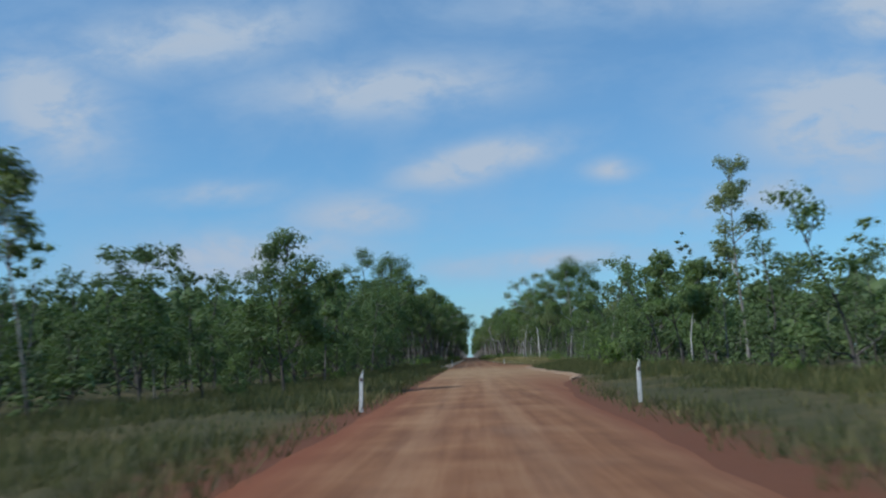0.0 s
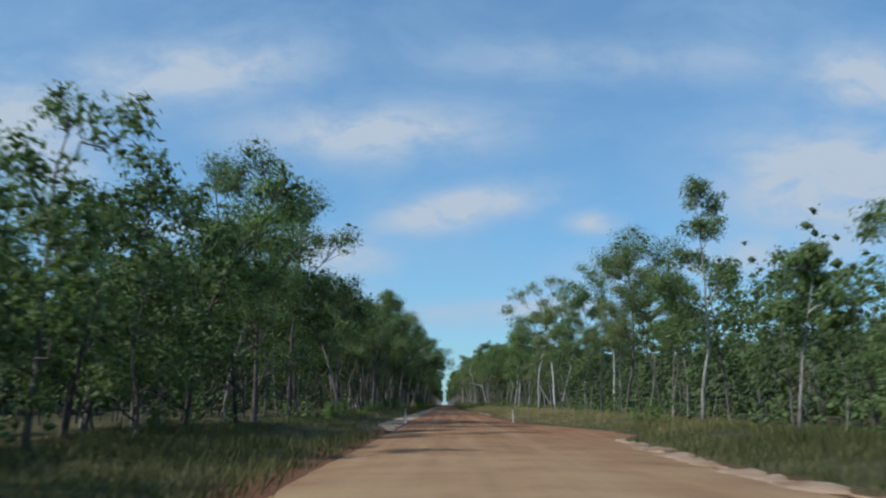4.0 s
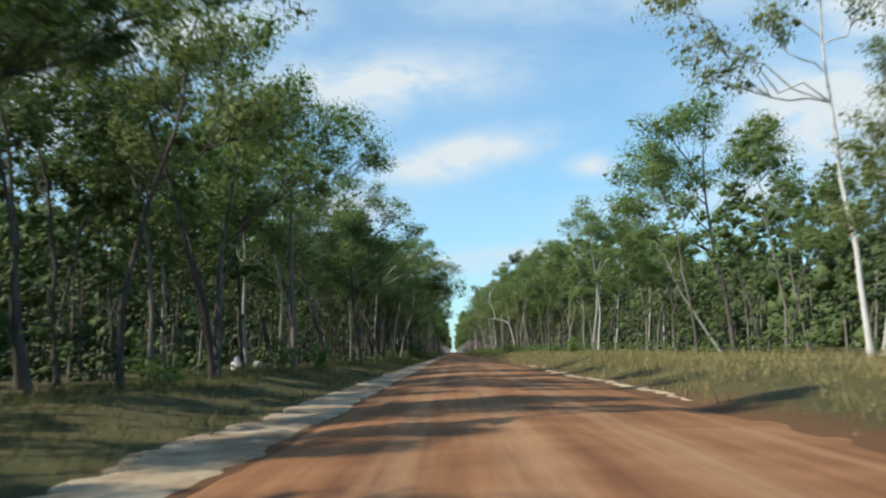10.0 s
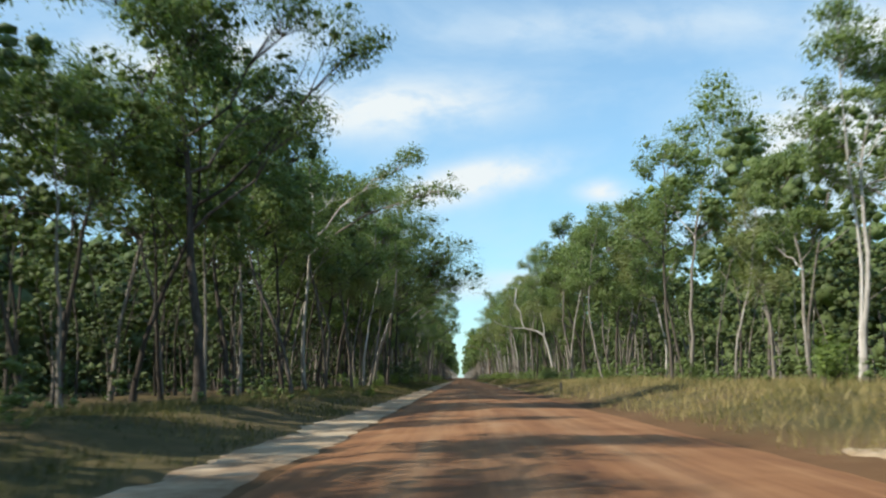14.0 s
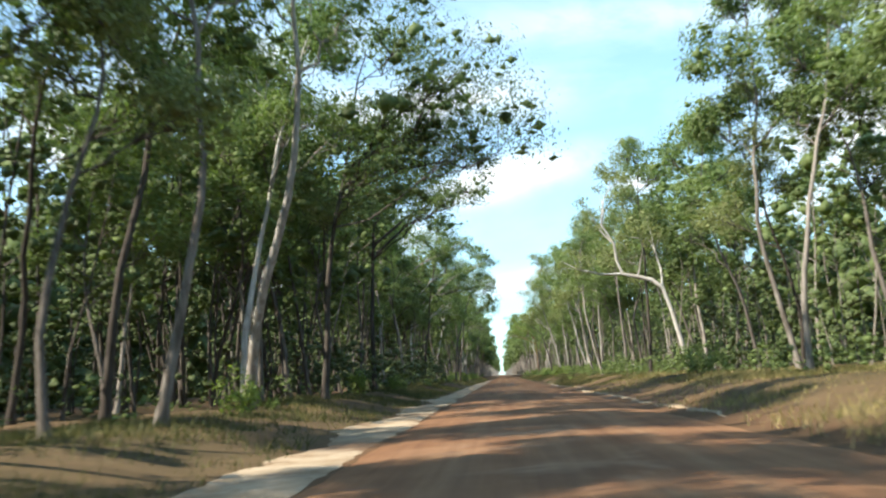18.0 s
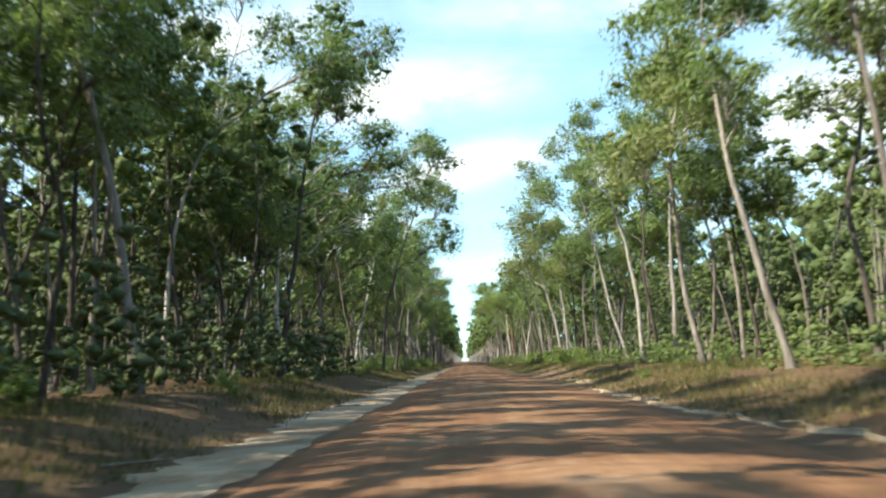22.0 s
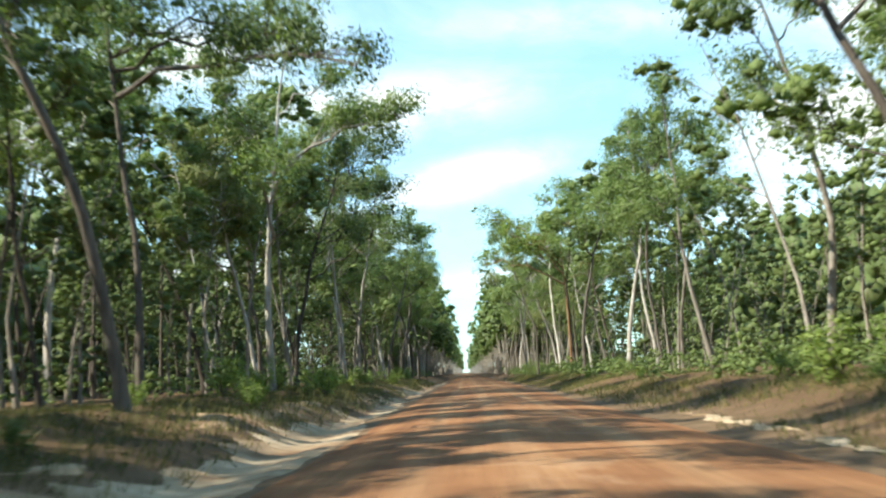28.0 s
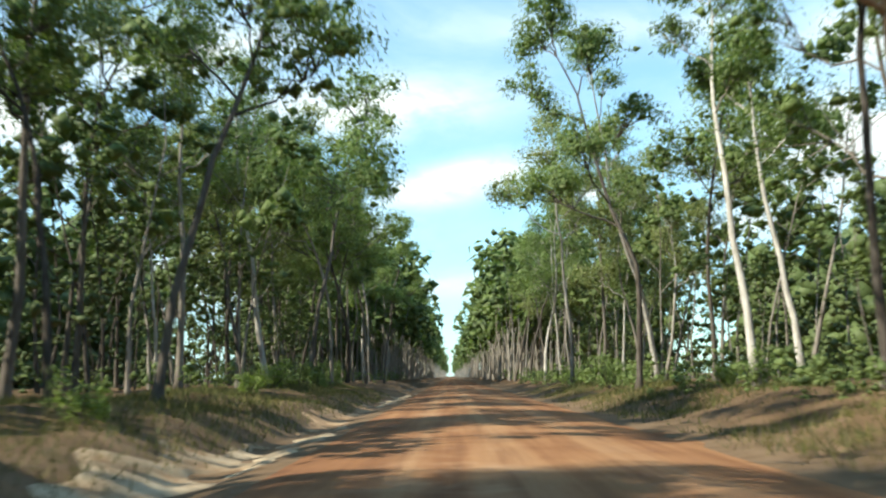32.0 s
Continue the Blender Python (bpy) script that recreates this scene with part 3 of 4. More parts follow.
road = new("road", road_mesh("road", lambda y: ROAD_LEFT - 0.1 + wobble(y, 1, 0.15), lambda y: along(y, ROAD_RIGHT) + wobble(y, 5, 0.22),
                             0.05, ROAD, -60, 4000, 0.8, 14, 0.09))
tagged(road, "straight unsealed road of red laterite gravel with wheel tracks", "road", kind="structure")
strip = new("sand_strip", road_mesh("sand_strip", lambda y: -4.4 + wobble(y, 11, 0.5) * (1 + smooth((y - 300) / 60) * 1.0 + smooth((y - 400) / 80) * 1.4) - 0.5 * smooth((y - 430) / 40) + 1.5 * smooth((140 - y) / 16),
                                    lambda y: ROAD_LEFT - 0.1 + wobble(y, 21, 0.32) - 0.8 * smooth((y - 488) / 12) + 0.2 * smooth((134 - y) / 10), 0.03, SAND, 124, 500, 0.5, 8, 0.0, 0.035))
tagged(strip, "pale washed sand strip along the road edge", "sand", kind="structure")


def sand_patch(y0, y1, xc, w, k, lift=0.025, mat=None):
    """A tongue of washed sand that tapers out at both ends."""
    def half(y):
        s = (y - y0) / (y1 - y0)
        return max(0.004, w * 0.6 * math.sqrt(max(0.0, math.sin(3.1416 * s))) * (0.5 + 1.5 * noise.noise((k, y * 0.6, 2.0))))
    ob = new("sand_patch", road_mesh("sand_patch", lambda y: xc(y) - half(y) + wobble(y, k, 0.4), lambda y: xc(y) + half(y) + wobble(y, k, 0.4) + wobble(y, k + 3, 0.3) * half(y), lift, mat or SAND, y0, y1, 0.25, 6, 0.0, 0.03))
    tagged(ob, "pale patch of washed sand beside the road", "sand", "sand patches", kind="structure")


for k, (y0, y1, dx, w) in enumerate(((50, 84, 0.0, 1.5), (78, 116, -0.1, 1.9), (171, 183, 1.7, 1.3), (196, 214, 0.5, 1.0), (211, 236, 0.5, 1.1), (238, 252, 1.0, 1.4), (292, 306, 1.2, 0.8),
                                     (322, 340, 0.5, 0.8), (338, 362, 0.5, 0.9), (366, 380, 0.9, 0.9), (378, 402, 0.4, 1.0), (404, 420, 1.0, 1.0), (455, 470, 1.2, 1.0), (474, 490, 0.8, 0.9))):
    sand_patch(y0, y1, lambda y, d=dx: along(y, ROAD_RIGHT) + d, w * 0.6, 40 + 7 * k, 0.07 if k < 2 else 0.025, BROWN_SAND if k < 2 else SAND)
for k, (y0, y1, xc, w) in enumerate(((496, 512, -3.6, 1.3), (507, 524, -4.3, 1.5), (520, 534, -3.7, 1.2), (530, 552, -4.4, 1.6), (545, 560, -3.4, 0.8), (556, 580, -4.2, 1.1), (578, 610, -3.6, 0.9), (462, 478, -5.6, 1.2), (484, 500, -5.8, 1.4))):
    sand_patch(y0, y1, lambda y, d=xc: d, w * 1.4, 240 + 7 * k, 0.03, (SAND, SAND, BROWN_SAND)[k % 3])


def crooked_gum():
    """The white gum whose stem kinks over toward the road and then turns up again."""
    x, y = 12.7, 363.5
    taken.extend([(x, y), (9.5, 345), (10.5, 350), (11, 355), (9, 351), (8.8, 357), (9.5, 362), (12, 346), (13, 357)])   # kept free of trees so the gum shows from the camera
    rng = np.random.default_rng(8)
    stem = np.array([(0, 0, 0), (-0.3, 0, 1.2), (-0.5, 0, 2.6), (-0.9, 0.2, 4.8), (-1.4, 0.2, 6.6), (-2.1, 0.3, 7.2), (-3.0, 0.4, 7.5), (-4.0, 0.5, 7.8), (-4.3, 0.6, 8.9), (-4.4, 0.5, 10.2), (-5.2, 0.4, 11.7), (-5.0, 0.3, 13.2)])
    stem[:, 2] *= 0.9
    rad = np.array([0.24, 0.17, 0.16, 0.15, 0.145, 0.14, 0.13, 0.115, 0.1, 0.09, 0.07, 0.04])
    starts = ((7, (-1.0, 0, 0.15), 4.5, 0.09), (9, (-0.8, 0.2, 0.5), 2.8, 0.07), (10, (0.5, 0.1, 1.0), 2.6, 0.06), (4, (0.35, 0.2, 1.0), 4.5, 0.1), (6, (0.5, -0.2, 1.0), 3.6, 0.07), (11, (0.2, 0.3, 1.0), 1.6, 0.04))
    limb_lines, twig_lines, clumps, sizes = [], [], [], []
    for k, (i, head, length, r0) in enumerate(starts):
        line = wander(rng, stem[i], head, length, 7, 0.16, 0.04)
        limb_lines.append((line, np.linspace(r0, 0.02, 8)))
        for _ in range(4):
            s = rng.integers(3, 8)
            tw = wander(rng, line[s], line[s] - line[s - 1] + rng.normal(0, 0.25, 3) + (0, 0, 0.15), 1.3, 3, 0.25)
            twig_lines.append((tw, np.linspace(0.03, 0.01, 4), k))
            clumps.append(tw[-1])
            sizes.append(rng.uniform(0.55, 0.95))
    tree(x, y, 13.0, 8, n_leaf=3000, size=0.23, bark=BARK_WHITE, leaf=LEAF_GREY, label="white gum with a kinked stem bending over the verge", plan=((stem, rad), limb_lines, twig_lines, np.array(clumps), np.array(sizes)))


def HEROES():
    """Trees placed one by one: x, y, height, then their form."""
    crooked_gum()
    open_view.extend([(-12.0, 174.0, 4.0), (-12.0, 166.0, 4.0)])
    taken.extend([(-8.6, 167), (-8.6, 172), (-8.8, 177), (-9.5, 262), (-9.0, 267), (-9.5, 272), (-8.6, 257), (-10.5, 275), (-8.0, 272)])
    T = [
        # left side
        (-12.0, 25.5, 7.6, dict(fork=0.52, spread=1.3, limbs=9, r=0.06, n_leaf=700, leaf=LEAF_GREY)),
        (-7.9, 40.0, 7.0, dict(fork=0.2, spread=2.5, limbs=13, r=0.08, leaf=LEAF_DARK, bark=BARK_GREY, n_leaf=2600)),
        (-9.1, 58.9, 6.5, dict(fork=0.3, spread=1.6, bark=BARK_MIXED)),
        (-9.8, 73.5, 8.4, dict(fork=0.3, spread=2.0, limbs=9, bark=BARK_GREY, n_leaf=2200)),
        (-15.5, 136.5, 16.0, dict(fork=0.35, spread=3.6, limbs=9, n_leaf=3200, bark=BARK_GREY)),
        (-11.6, 199.0, 12.3, dict(fork=0.5, spread=3.6, lean=(-0.18, 0), bark=BARK_GREY, arms=((8.5, (8.4, 0, 2.6), 0.11),), n_leaf=2600)),
        (-10.8, 142.0, 15.0, dict(fork=0.35, spread=4.0, limbs=11, r=0.17, bark=BARK_GREY, leaf=LEAF_DARK, n_leaf=3800, label='tall dark stringybark with a dense crown')),
        (-10.2, 248.0, 15.0, dict(fork=0.42, spread=4.2, limbs=11, r=0.18, bark=BARK_GREY, leaf=LEAF_DARK, n_leaf=4200, side=(0.25, 0), label='tall dark stringybark with a dense crown')),
        (-10.4, 522.0, 16.5, dict(fork=0.38, spread=4.6, limbs=12, r=0.2, bark=BARK_GREY, leaf=LEAF_DARK, n_leaf=5200, side=(0.25, 0), label='tall dark stringybark with a dense crown')),
        (-13.5, 526.0, 17.0, dict(fork=0.35, spread=4.6, limbs=12, r=0.2, bark=BARK_GREY, leaf=LEAF_DARK, n_leaf=4200, label='tall dark stringybark with a dense crown')),
        (-11.4, 176.0, 12.2, dict(fork=0.34, spread=3.2, limbs=12, r=0.16, bark=BARK_MIXED, n_leaf=2400, deep=2.0)),
        (-15.0, 171.0, 11.5, dict(fork=0.34, spread=3.2, limbs=12, r=0.15, bark=BARK_GREY, n_leaf=2200)),
        (-14.1, 237.5, 14.5, dict(fork=0.5, spread=2.6)),
        (-10.4, 298.9, 15.0, dict(fork=0.45, spread=3.2, n_leaf=2600, arms=((9.0, (9.4, -8.0, 2.8), 0.11), (10.0, (6.5, -4.0, 4.0), 0.08)))),
        (-15.3, 262.0, 12.0, dict(fork=0.5, spread=1.8)),
        (-8.8, 331.0, 17.0, dict(fork=0.6, spread=3.6, r=0.26, lean=(0.08, 0), n_leaf=2800)),
        (-10.2, 335.5, 16.0, dict(fork=0.5, spread=3.2, r=0.2, lean=(0.06, 0))),
        (-8.2, 342.0, 16.5, dict(fork=0.45, spread=5.6, limbs=9, r=0.22, bark=BARK_GREY, side=(1.0, 0), n_leaf=5600, leaf=LEAF_DARK, arms=((9.5, (6.6, 3.0, 1.6), 0.1), (10.0, (4.6, 0.0, 2.2), 0.09), (10.5, (5.0, -3.0, 3.0), 0.08)), label="dark stringybark with a limb hanging toward the road")),
        (-9.2, 389.0, 16.0, dict(fork=0.45, spread=3.2, n_leaf=2600)),
        (-14.0, 405.8, 16.5, dict(fork=0.5, spread=3.4, r=0.19, lean=(0.18, 0), arms=((11.5, (8.5, 0, 4.0), 0.1),))),
        (-11.2, 421.0, 16.5, dict(arms=((10.0, (8.6, 2.0, 1.8), 0.1), (11.0, (6.5, 0.0, 4.0), 0.08)), fork=0.4, spread=4.2, side=(0.35, 0), n_leaf=3000)),
        (-17.0, 429.0, 16.0, dict(fork=0.5)),
        (-10.7, 436.0, 15.0, dict(arms=((11.0, (8.4, -6.0, 4.4), 0.1), (10.0, (6.0, -4.0, 5.0), 0.08)), fork=0.5, spread=2.6, lean=(0.06, 0))),
        (-11.4, 461.0, 15.0, dict(fork=0.5, spread=2.8)),
        (-10.6, 495.0, 17.0, dict(fork=0.55, spread=4.2, r=0.19, bark=BARK_GREY, side=(0.5, 0), arms=((10.5, (9.0, -4.6, -0.9), 0.12), (11.5, (7.4, -2.5, -0.4), 0.09), (12.0, (6.4, 0.0, 0.4), 0.08)), leaf=LEAF_DARK, n_leaf=4500, label="dark trunked stringybark leaning its crown over the road")),
        (-12.1, 510.2, 12.5, dict(fork=0.5, spread=2.0, r=0.09)),
        (-8.6, 506.0, 15.5, dict(arms=((9.0, (6.0, 0, 3.0), 0.09),), fork=0.38, spread=3.6, limbs=8, n_leaf=2800)),
        (-16.6, 501.7, 15.5, dict(fork=0.5)),
        (-18.2, 531.0, 16.0, dict(fork=0.5)),
        (-9.6, 547.0, 16.5, dict(fork=0.55, spread=2.8, r=0.2, lean=(0.1, 0))),
        (-11.2, 549.0, 16.0, dict(fork=0.55, spread=2.6, r=0.17)),
        (-12.2, 573.0, 16.5, dict(fork=0.45, spread=3.0)),
        (-10.2, 583.0, 16.5, dict(fork=0.4, spread=3.8, n_leaf=3000)),
        (-10.7, 648.0, 17.0, dict(fork=0.45, spread=3.2)),
        (-8.6, 362.0, 18.0, dict(fork=0.42, spread=4.4, limbs=10, r=0.24, bark=BARK_GREY, side=(0.5, 0), n_leaf=4300, leaf=LEAF_DARK, arms=((10.0, (7.2, 0.5, 3.4), 0.12), (9.0, (6.0, -3.0, 2.6), 0.1), (11.5, (5.6, 2.0, 4.0), 0.09)), label="large dark stringybark whose limbs overhang the road")),
        (-10.3, 381.0, 17.0, dict(fork=0.6, spread=3.4, r=0.2)),
        (-10.5, 369.0, 16.0, dict(fork=0.5, spread=3.0, r=0.16, bark=BARK_GREY)),
        (-7.4, 143.0, 10.5, dict(r=0.13, fork=0.5, lean=(-0.2, 0), bark=BARK_MIXED, leaf=LEAF_DARK, n_leaf=1700, masses=((-3.2, 0, 8.2, 1.3), (-1.4, 0.4, 9.2, 1.3), (0.4, 0, 8.7, 1.25), (1.2, -0.3, 7.2, 1.0), (-1.8, 0.6, 6.8, 1.0), (-4.0, 0, 9.6, 1.2)), label="leaning grey gum with a dark hanging crown")),
        (-9.3, 228.5, 17.5, dict(r=0.22, fork=0.56, bend=0.02, bark=BARK_PALE_GREY, leaf=LEAF_FRESH, n_leaf=3400, deep=3.0, masses=((-4.6, 0, 12.7, 1.8), (-2.4, 0.8, 15.2, 1.9), (0.3, 0, 16.3, 1.9), (2.9, 0.5, 15.0, 1.9), (4.3, 0, 12.8, 1.5), (0.6, 1.6, 13.6, 1.7), (-1.6, -1.5, 12.9, 1.5), (2.5, -1.0, 12.3, 1.3)), label="tall gum with a straight pale trunk and umbrella crown")),
        (-9.8, 271.5, 20.0, dict(r=0.24, fork=0.36, lean=(-0.05, 0), bark=BARK_GREY, n_leaf=4200, deep=3.0, masses=((-4.2, 0, 12.5, 1.8), (-3.8, 0.5, 16.4, 1.9), (-1.2, 0, 18.1, 2.0), (1.6, 0.6, 17.2, 2.0), (4.2, 0, 15.6, 1.8), (5.6, -0.4, 13.4, 1.5), (2.5, 1.0, 12.4, 1.8), (0.0, -1.0, 14.2, 1.8), (-1.6, 1.5, 10.6, 1.5), (3.6, 0, 10.5, 1.5)), label="dark stringybark with broad spreading limbs")),
        (-10.6, 129.0, 14.0, dict(fork=0.28, spread=3.6, limbs=12, r=0.17, bark=BARK_GREY, leaf=LEAF_DARK, n_leaf=2600, label="tall dark stringybark with a dense crown")),
        (-13.4, 134.0, 14.5, dict(fork=0.25, spread=3.8, limbs=13, r=0.18, bark=BARK_MIXED, n_leaf=2600)),
        (-12.0, 149.0, 12.5, dict(fork=0.3, spread=3.4, limbs=12, r=0.16, bark=BARK_GREY, n_leaf=2400)),
        (-9.8, 121.0, 9.5, dict(fork=0.15, spread=3.0, limbs=13, r=0.11, bark=BARK_GREY, leaf=LEAF_DARK, n_leaf=2200)),
        (-13.4, 233.5, 14.0, dict(fork=0.4, spread=3.2, limbs=11, r=0.17, bark=BARK_GREY, leaf=LEAF_DARK, n_leaf=2400)),
        (-12.6, 241.5, 14.5, dict(fork=0.4, spread=3.4, limbs=11, r=0.17, bark=BARK_MIXED, leaf=LEAF_DARK, n_leaf=2400)),
        (-14.4, 258.0, 15.0, dict(fork=0.4, spread=3.4, limbs=11, r=0.17, bark=BARK_GREY, leaf=LEAF_DARK, n_leaf=2400)),
        # right side
        (17.0, 165.0, 18.0, dict(r=0.2, fork=0.5, bark=BARK_GREY, n_leaf=3000, deep=2.0, masses=((-0.6, 0, 14.4, 1.8), (1.5, 0.5, 16.2, 1.9), (4.0, 0, 15.4, 2.0), (5.6, 0.5, 12.5, 1.8), (2.5, -0.6, 12.5, 1.8), (0.4, 0.4, 11.2, 1.3)), label="dark trunked gum with a wide rounded crown")),
        (20.3, 189.5, 19.0, dict(r=0.2, fork=0.55, n_leaf=3600, deep=2.0, masses=((-6.2, 0, 12.0, 1.5), (-4.6, 0.5, 14.5, 1.9), (-2.0, 0, 16.5, 2.0), (0.8, 0.5, 17.0, 2.0), (3.5, 0, 15.0, 2.0), (-1.5, -0.6, 13.2, 1.8), (2.0, 1.0, 12.6, 1.6)), label="tall white trunked gum with a dense dark crown")),
        (15.3, 208.0, 19.0, dict(r=0.15, fork=0.56, lean=(-0.05, 0), bark=BARK_WHITE, leaf=LEAF_GREY, n_leaf=1350, deep=4.0, masses=((-6.6, 0, 13.8, 1.3), (-5.0, 0.4, 16.0, 1.4), (-3.2, 0, 17.0, 1.3), (-1.2, 0.5, 14.8, 1.5), (0.0, 0, 17.8, 1.4), (0.8, -0.4, 16.0, 1.3), (-2.8, 0.6, 12.9, 1.2), (1.2, 0.5, 13.8, 1.0), (-4.2, 0.3, 10.8, 1.2), (-5.6, 0, 12.2, 1.2)), label="tall white gum with a thin open crown")),
        (16.3, 209.2, 15.0, dict(r=0.12, fork=0.6, spread=2.2, n_leaf=800, bark=BARK_WHITE, leaf=LEAF_GREY, lean=(0.02, 0), label="slender white gum with a thin crown")),
        (17.7, 233.0, 17.0, dict(r=0.21, fork=0.42, lean=(-0.05, 0), bark=BARK_GREY, leaf=LEAF_FRESH, n_leaf=4300, deep=3.0, masses=((-6.5, 0, 9.6, 1.7), (-5.0, 0.5, 12.0, 2.0), (-3.2, 0, 14.3, 2.0), (-0.8, 0.6, 15.6, 1.9), (1.8, 0, 14.6, 1.9), (3.6, 0.5, 12.5, 1.8), (-2.0, 1.5, 11.4, 1.7), (1.0, -1.5, 12.0, 1.6)), label="spreading gum with a bright green crown")),
        (18.8, 239.6, 8.0, dict(r=0.13, fork=0.6, lean=(-0.5, 0), bark=BARK_WHITE, n_leaf=350, spread=1.5, label="pale crooked gum leaning toward the road")),
        (10.4, 366.0, 15.0, dict(r=0.17, fork=0.5, spread=2.6, bark=BARK_GREY, lean=(-0.05, 0), n_leaf=1500)),
        (15.1, 272.2, 13.5, dict(r=0.11, fork=0.55, spread=2.4, bark=BARK_WHITE, n_leaf=1300)),
        (22.0, 272.0, 14.5, dict(r=0.13, fork=0.55, spread=3.0, bark=BARK_WHITE, n_leaf=1500)),
        (14.6, 50.0, 11.5, dict(bend=0.02, fork=0.45, spread=2.0, limbs=10, n_leaf=1100, leaf=LEAF_GREY, label="slender pale gum standing above the scrub")),
        (11.6, 52.0, 6.5, dict(fork=0.4, spread=1.7, bark=BARK_GREY)),
        (12.6, 54.0, 6.2, dict(fork=0.4, spread=1.5)),
        (15.0, 100.7, 10.5, dict(fork=0.4, spread=1.8, n_leaf=1000, leaf=LEAF_GREY)),
        (13.2, 111.5, 7.5, dict(fork=0.45, spread=1.6, lean=(0.12, 0))),
        (13.3, 125.0, 11.5, dict(fork=0.4, spread=2.4)),
        (11.0, 187.3, 11.0, dict(fork=0.45, spread=2.2, leaf=LEAF_GREY)),
        (15.6, 195.5, 10.0, dict(fork=0.75, spread=0.9, limbs=3, r=0.07, n_leaf=40, lean=(-0.2, 0), label='thin dead pole of a young tree')),
        (14.3, 269.9, 12.0, dict(fork=0.5, spread=2.4)),
        (14.0, 274.4, 9.0, dict(fork=0.5, spread=1.8)),
        (18.5, 263.0, 11.0, dict(fork=0.5, spread=3.0)),
        (17.4, 275.0, 12.0, dict(fork=0.5)),
        (15.3, 300.0, 19.0, dict(fork=0.5, spread=4.8, limbs=10, r=0.17, n_leaf=3400, leaf=LEAF_FRESH)),
        (11.5, 387.0, 14.0, dict(fork=0.55, spread=3.0, r=0.2, bark=BARK_GREY)),
        (12.7, 420.0, 16.0, dict(fork=0.5, spread=3.2)),
        (11.4, 423.6, 15.0, dict(fork=0.5, spread=2.6)),
        (12.5, 434.6, 16.0, dict(fork=0.5, spread=3.4, r=0.19, lean=(-0.24, 0))),
        (12.5, 448.7, 14.0, dict(fork=0.5, spread=3.2, r=0.15, lean=(-0.26, 0))),
        (12.4, 476.2, 15.0, dict(fork=0.4, spread=3.2)),
        (14.6, 502.5, 17.5, dict(fork=0.5, spread=3.4, lean=(-0.1, 0), n_leaf=2600)),
        (12.9, 514.0, 13.5, dict(fork=0.45, spread=2.8, lean=(-0.12, 0))),
        (10.7, 526.7, 15.5, dict(fork=0.5, spread=2.8)),
        (14.5, 557.0, 16.0, dict(fork=0.3, spread=4.4, limbs=12, r=0.18, bark=BARK_MIXED, n_leaf=3600)),
        (17.5, 549.0, 16.0, dict(fork=0.3, spread=4.4, limbs=12, r=0.18, bark=BARK_MIXED, n_leaf=3600)),
        (14.7, 537.0, 15.0, dict(fork=0.5)),
        (9.5, 549.6, 15.0, dict(arms=((8.0, (-7.0, 0, 2.2), 0.11), (9.5, (-6.2, 1.0, 5.0), 0.09), (9.0, (-5.0, -2.0, 3.6), 0.08)), fork=0.5, spread=3.6, r=0.17, bark=BARK_ORANGE, leaf=LEAF_FRESH, bend=0.025, n_leaf=2600)),
        (10.2, 552.5, 15.5, dict(fork=0.5, spread=3.4, r=0.18, bark=BARK_GREY, n_leaf=2400)),
        (9.6, 560.4, 14.0, dict(fork=0.5, spread=2.4)),
        (13.6, 567.3, 14.5, dict(fork=0.55, spread=2.4)),
        (11.7, 584.0, 15.5, dict(fork=0.45, spread=2.2, n_leaf=900, label="pale gum with a bare dead top")),
        (8.8, 618.7, 15.0, dict(fork=0.4, spread=3.2)),
        (10.7, 621.5, 15.0, dict(fork=0.4, spread=3.0)),
    ]
    for n, (x, y, h, form) in enumerate(T):
        taken.append((x, y))
        form = dict(form)
        if y > 120:
            open_view.append((x, y, form.pop("deep", 0.4)))
        form["n_leaf"] = int(form.get("n_leaf", 2000) * 3.7)
        form.setdefault("size", 0.18)
        if "masses" in form:
            form["masses"] = [(a, b, c, d * 1.15) for a, b, c, d in form["masses"]]
            form["n_leaf"] = int(form["n_leaf"] * 1.4)
        if "r" in form:
            form["r"] *= 0.88 if y < 320 else 0.76
        if y > 120 and "masses" not in form:
            h *= 1.1 if y < 320 else 1.18
            form["spread"] = 1.2 * form.get("spread", h * 0.2)
        form.setdefault("bend", 0.08)
        form.setdefault("core", 0.3)
        tree(x, y, h, 40 + n, **form)


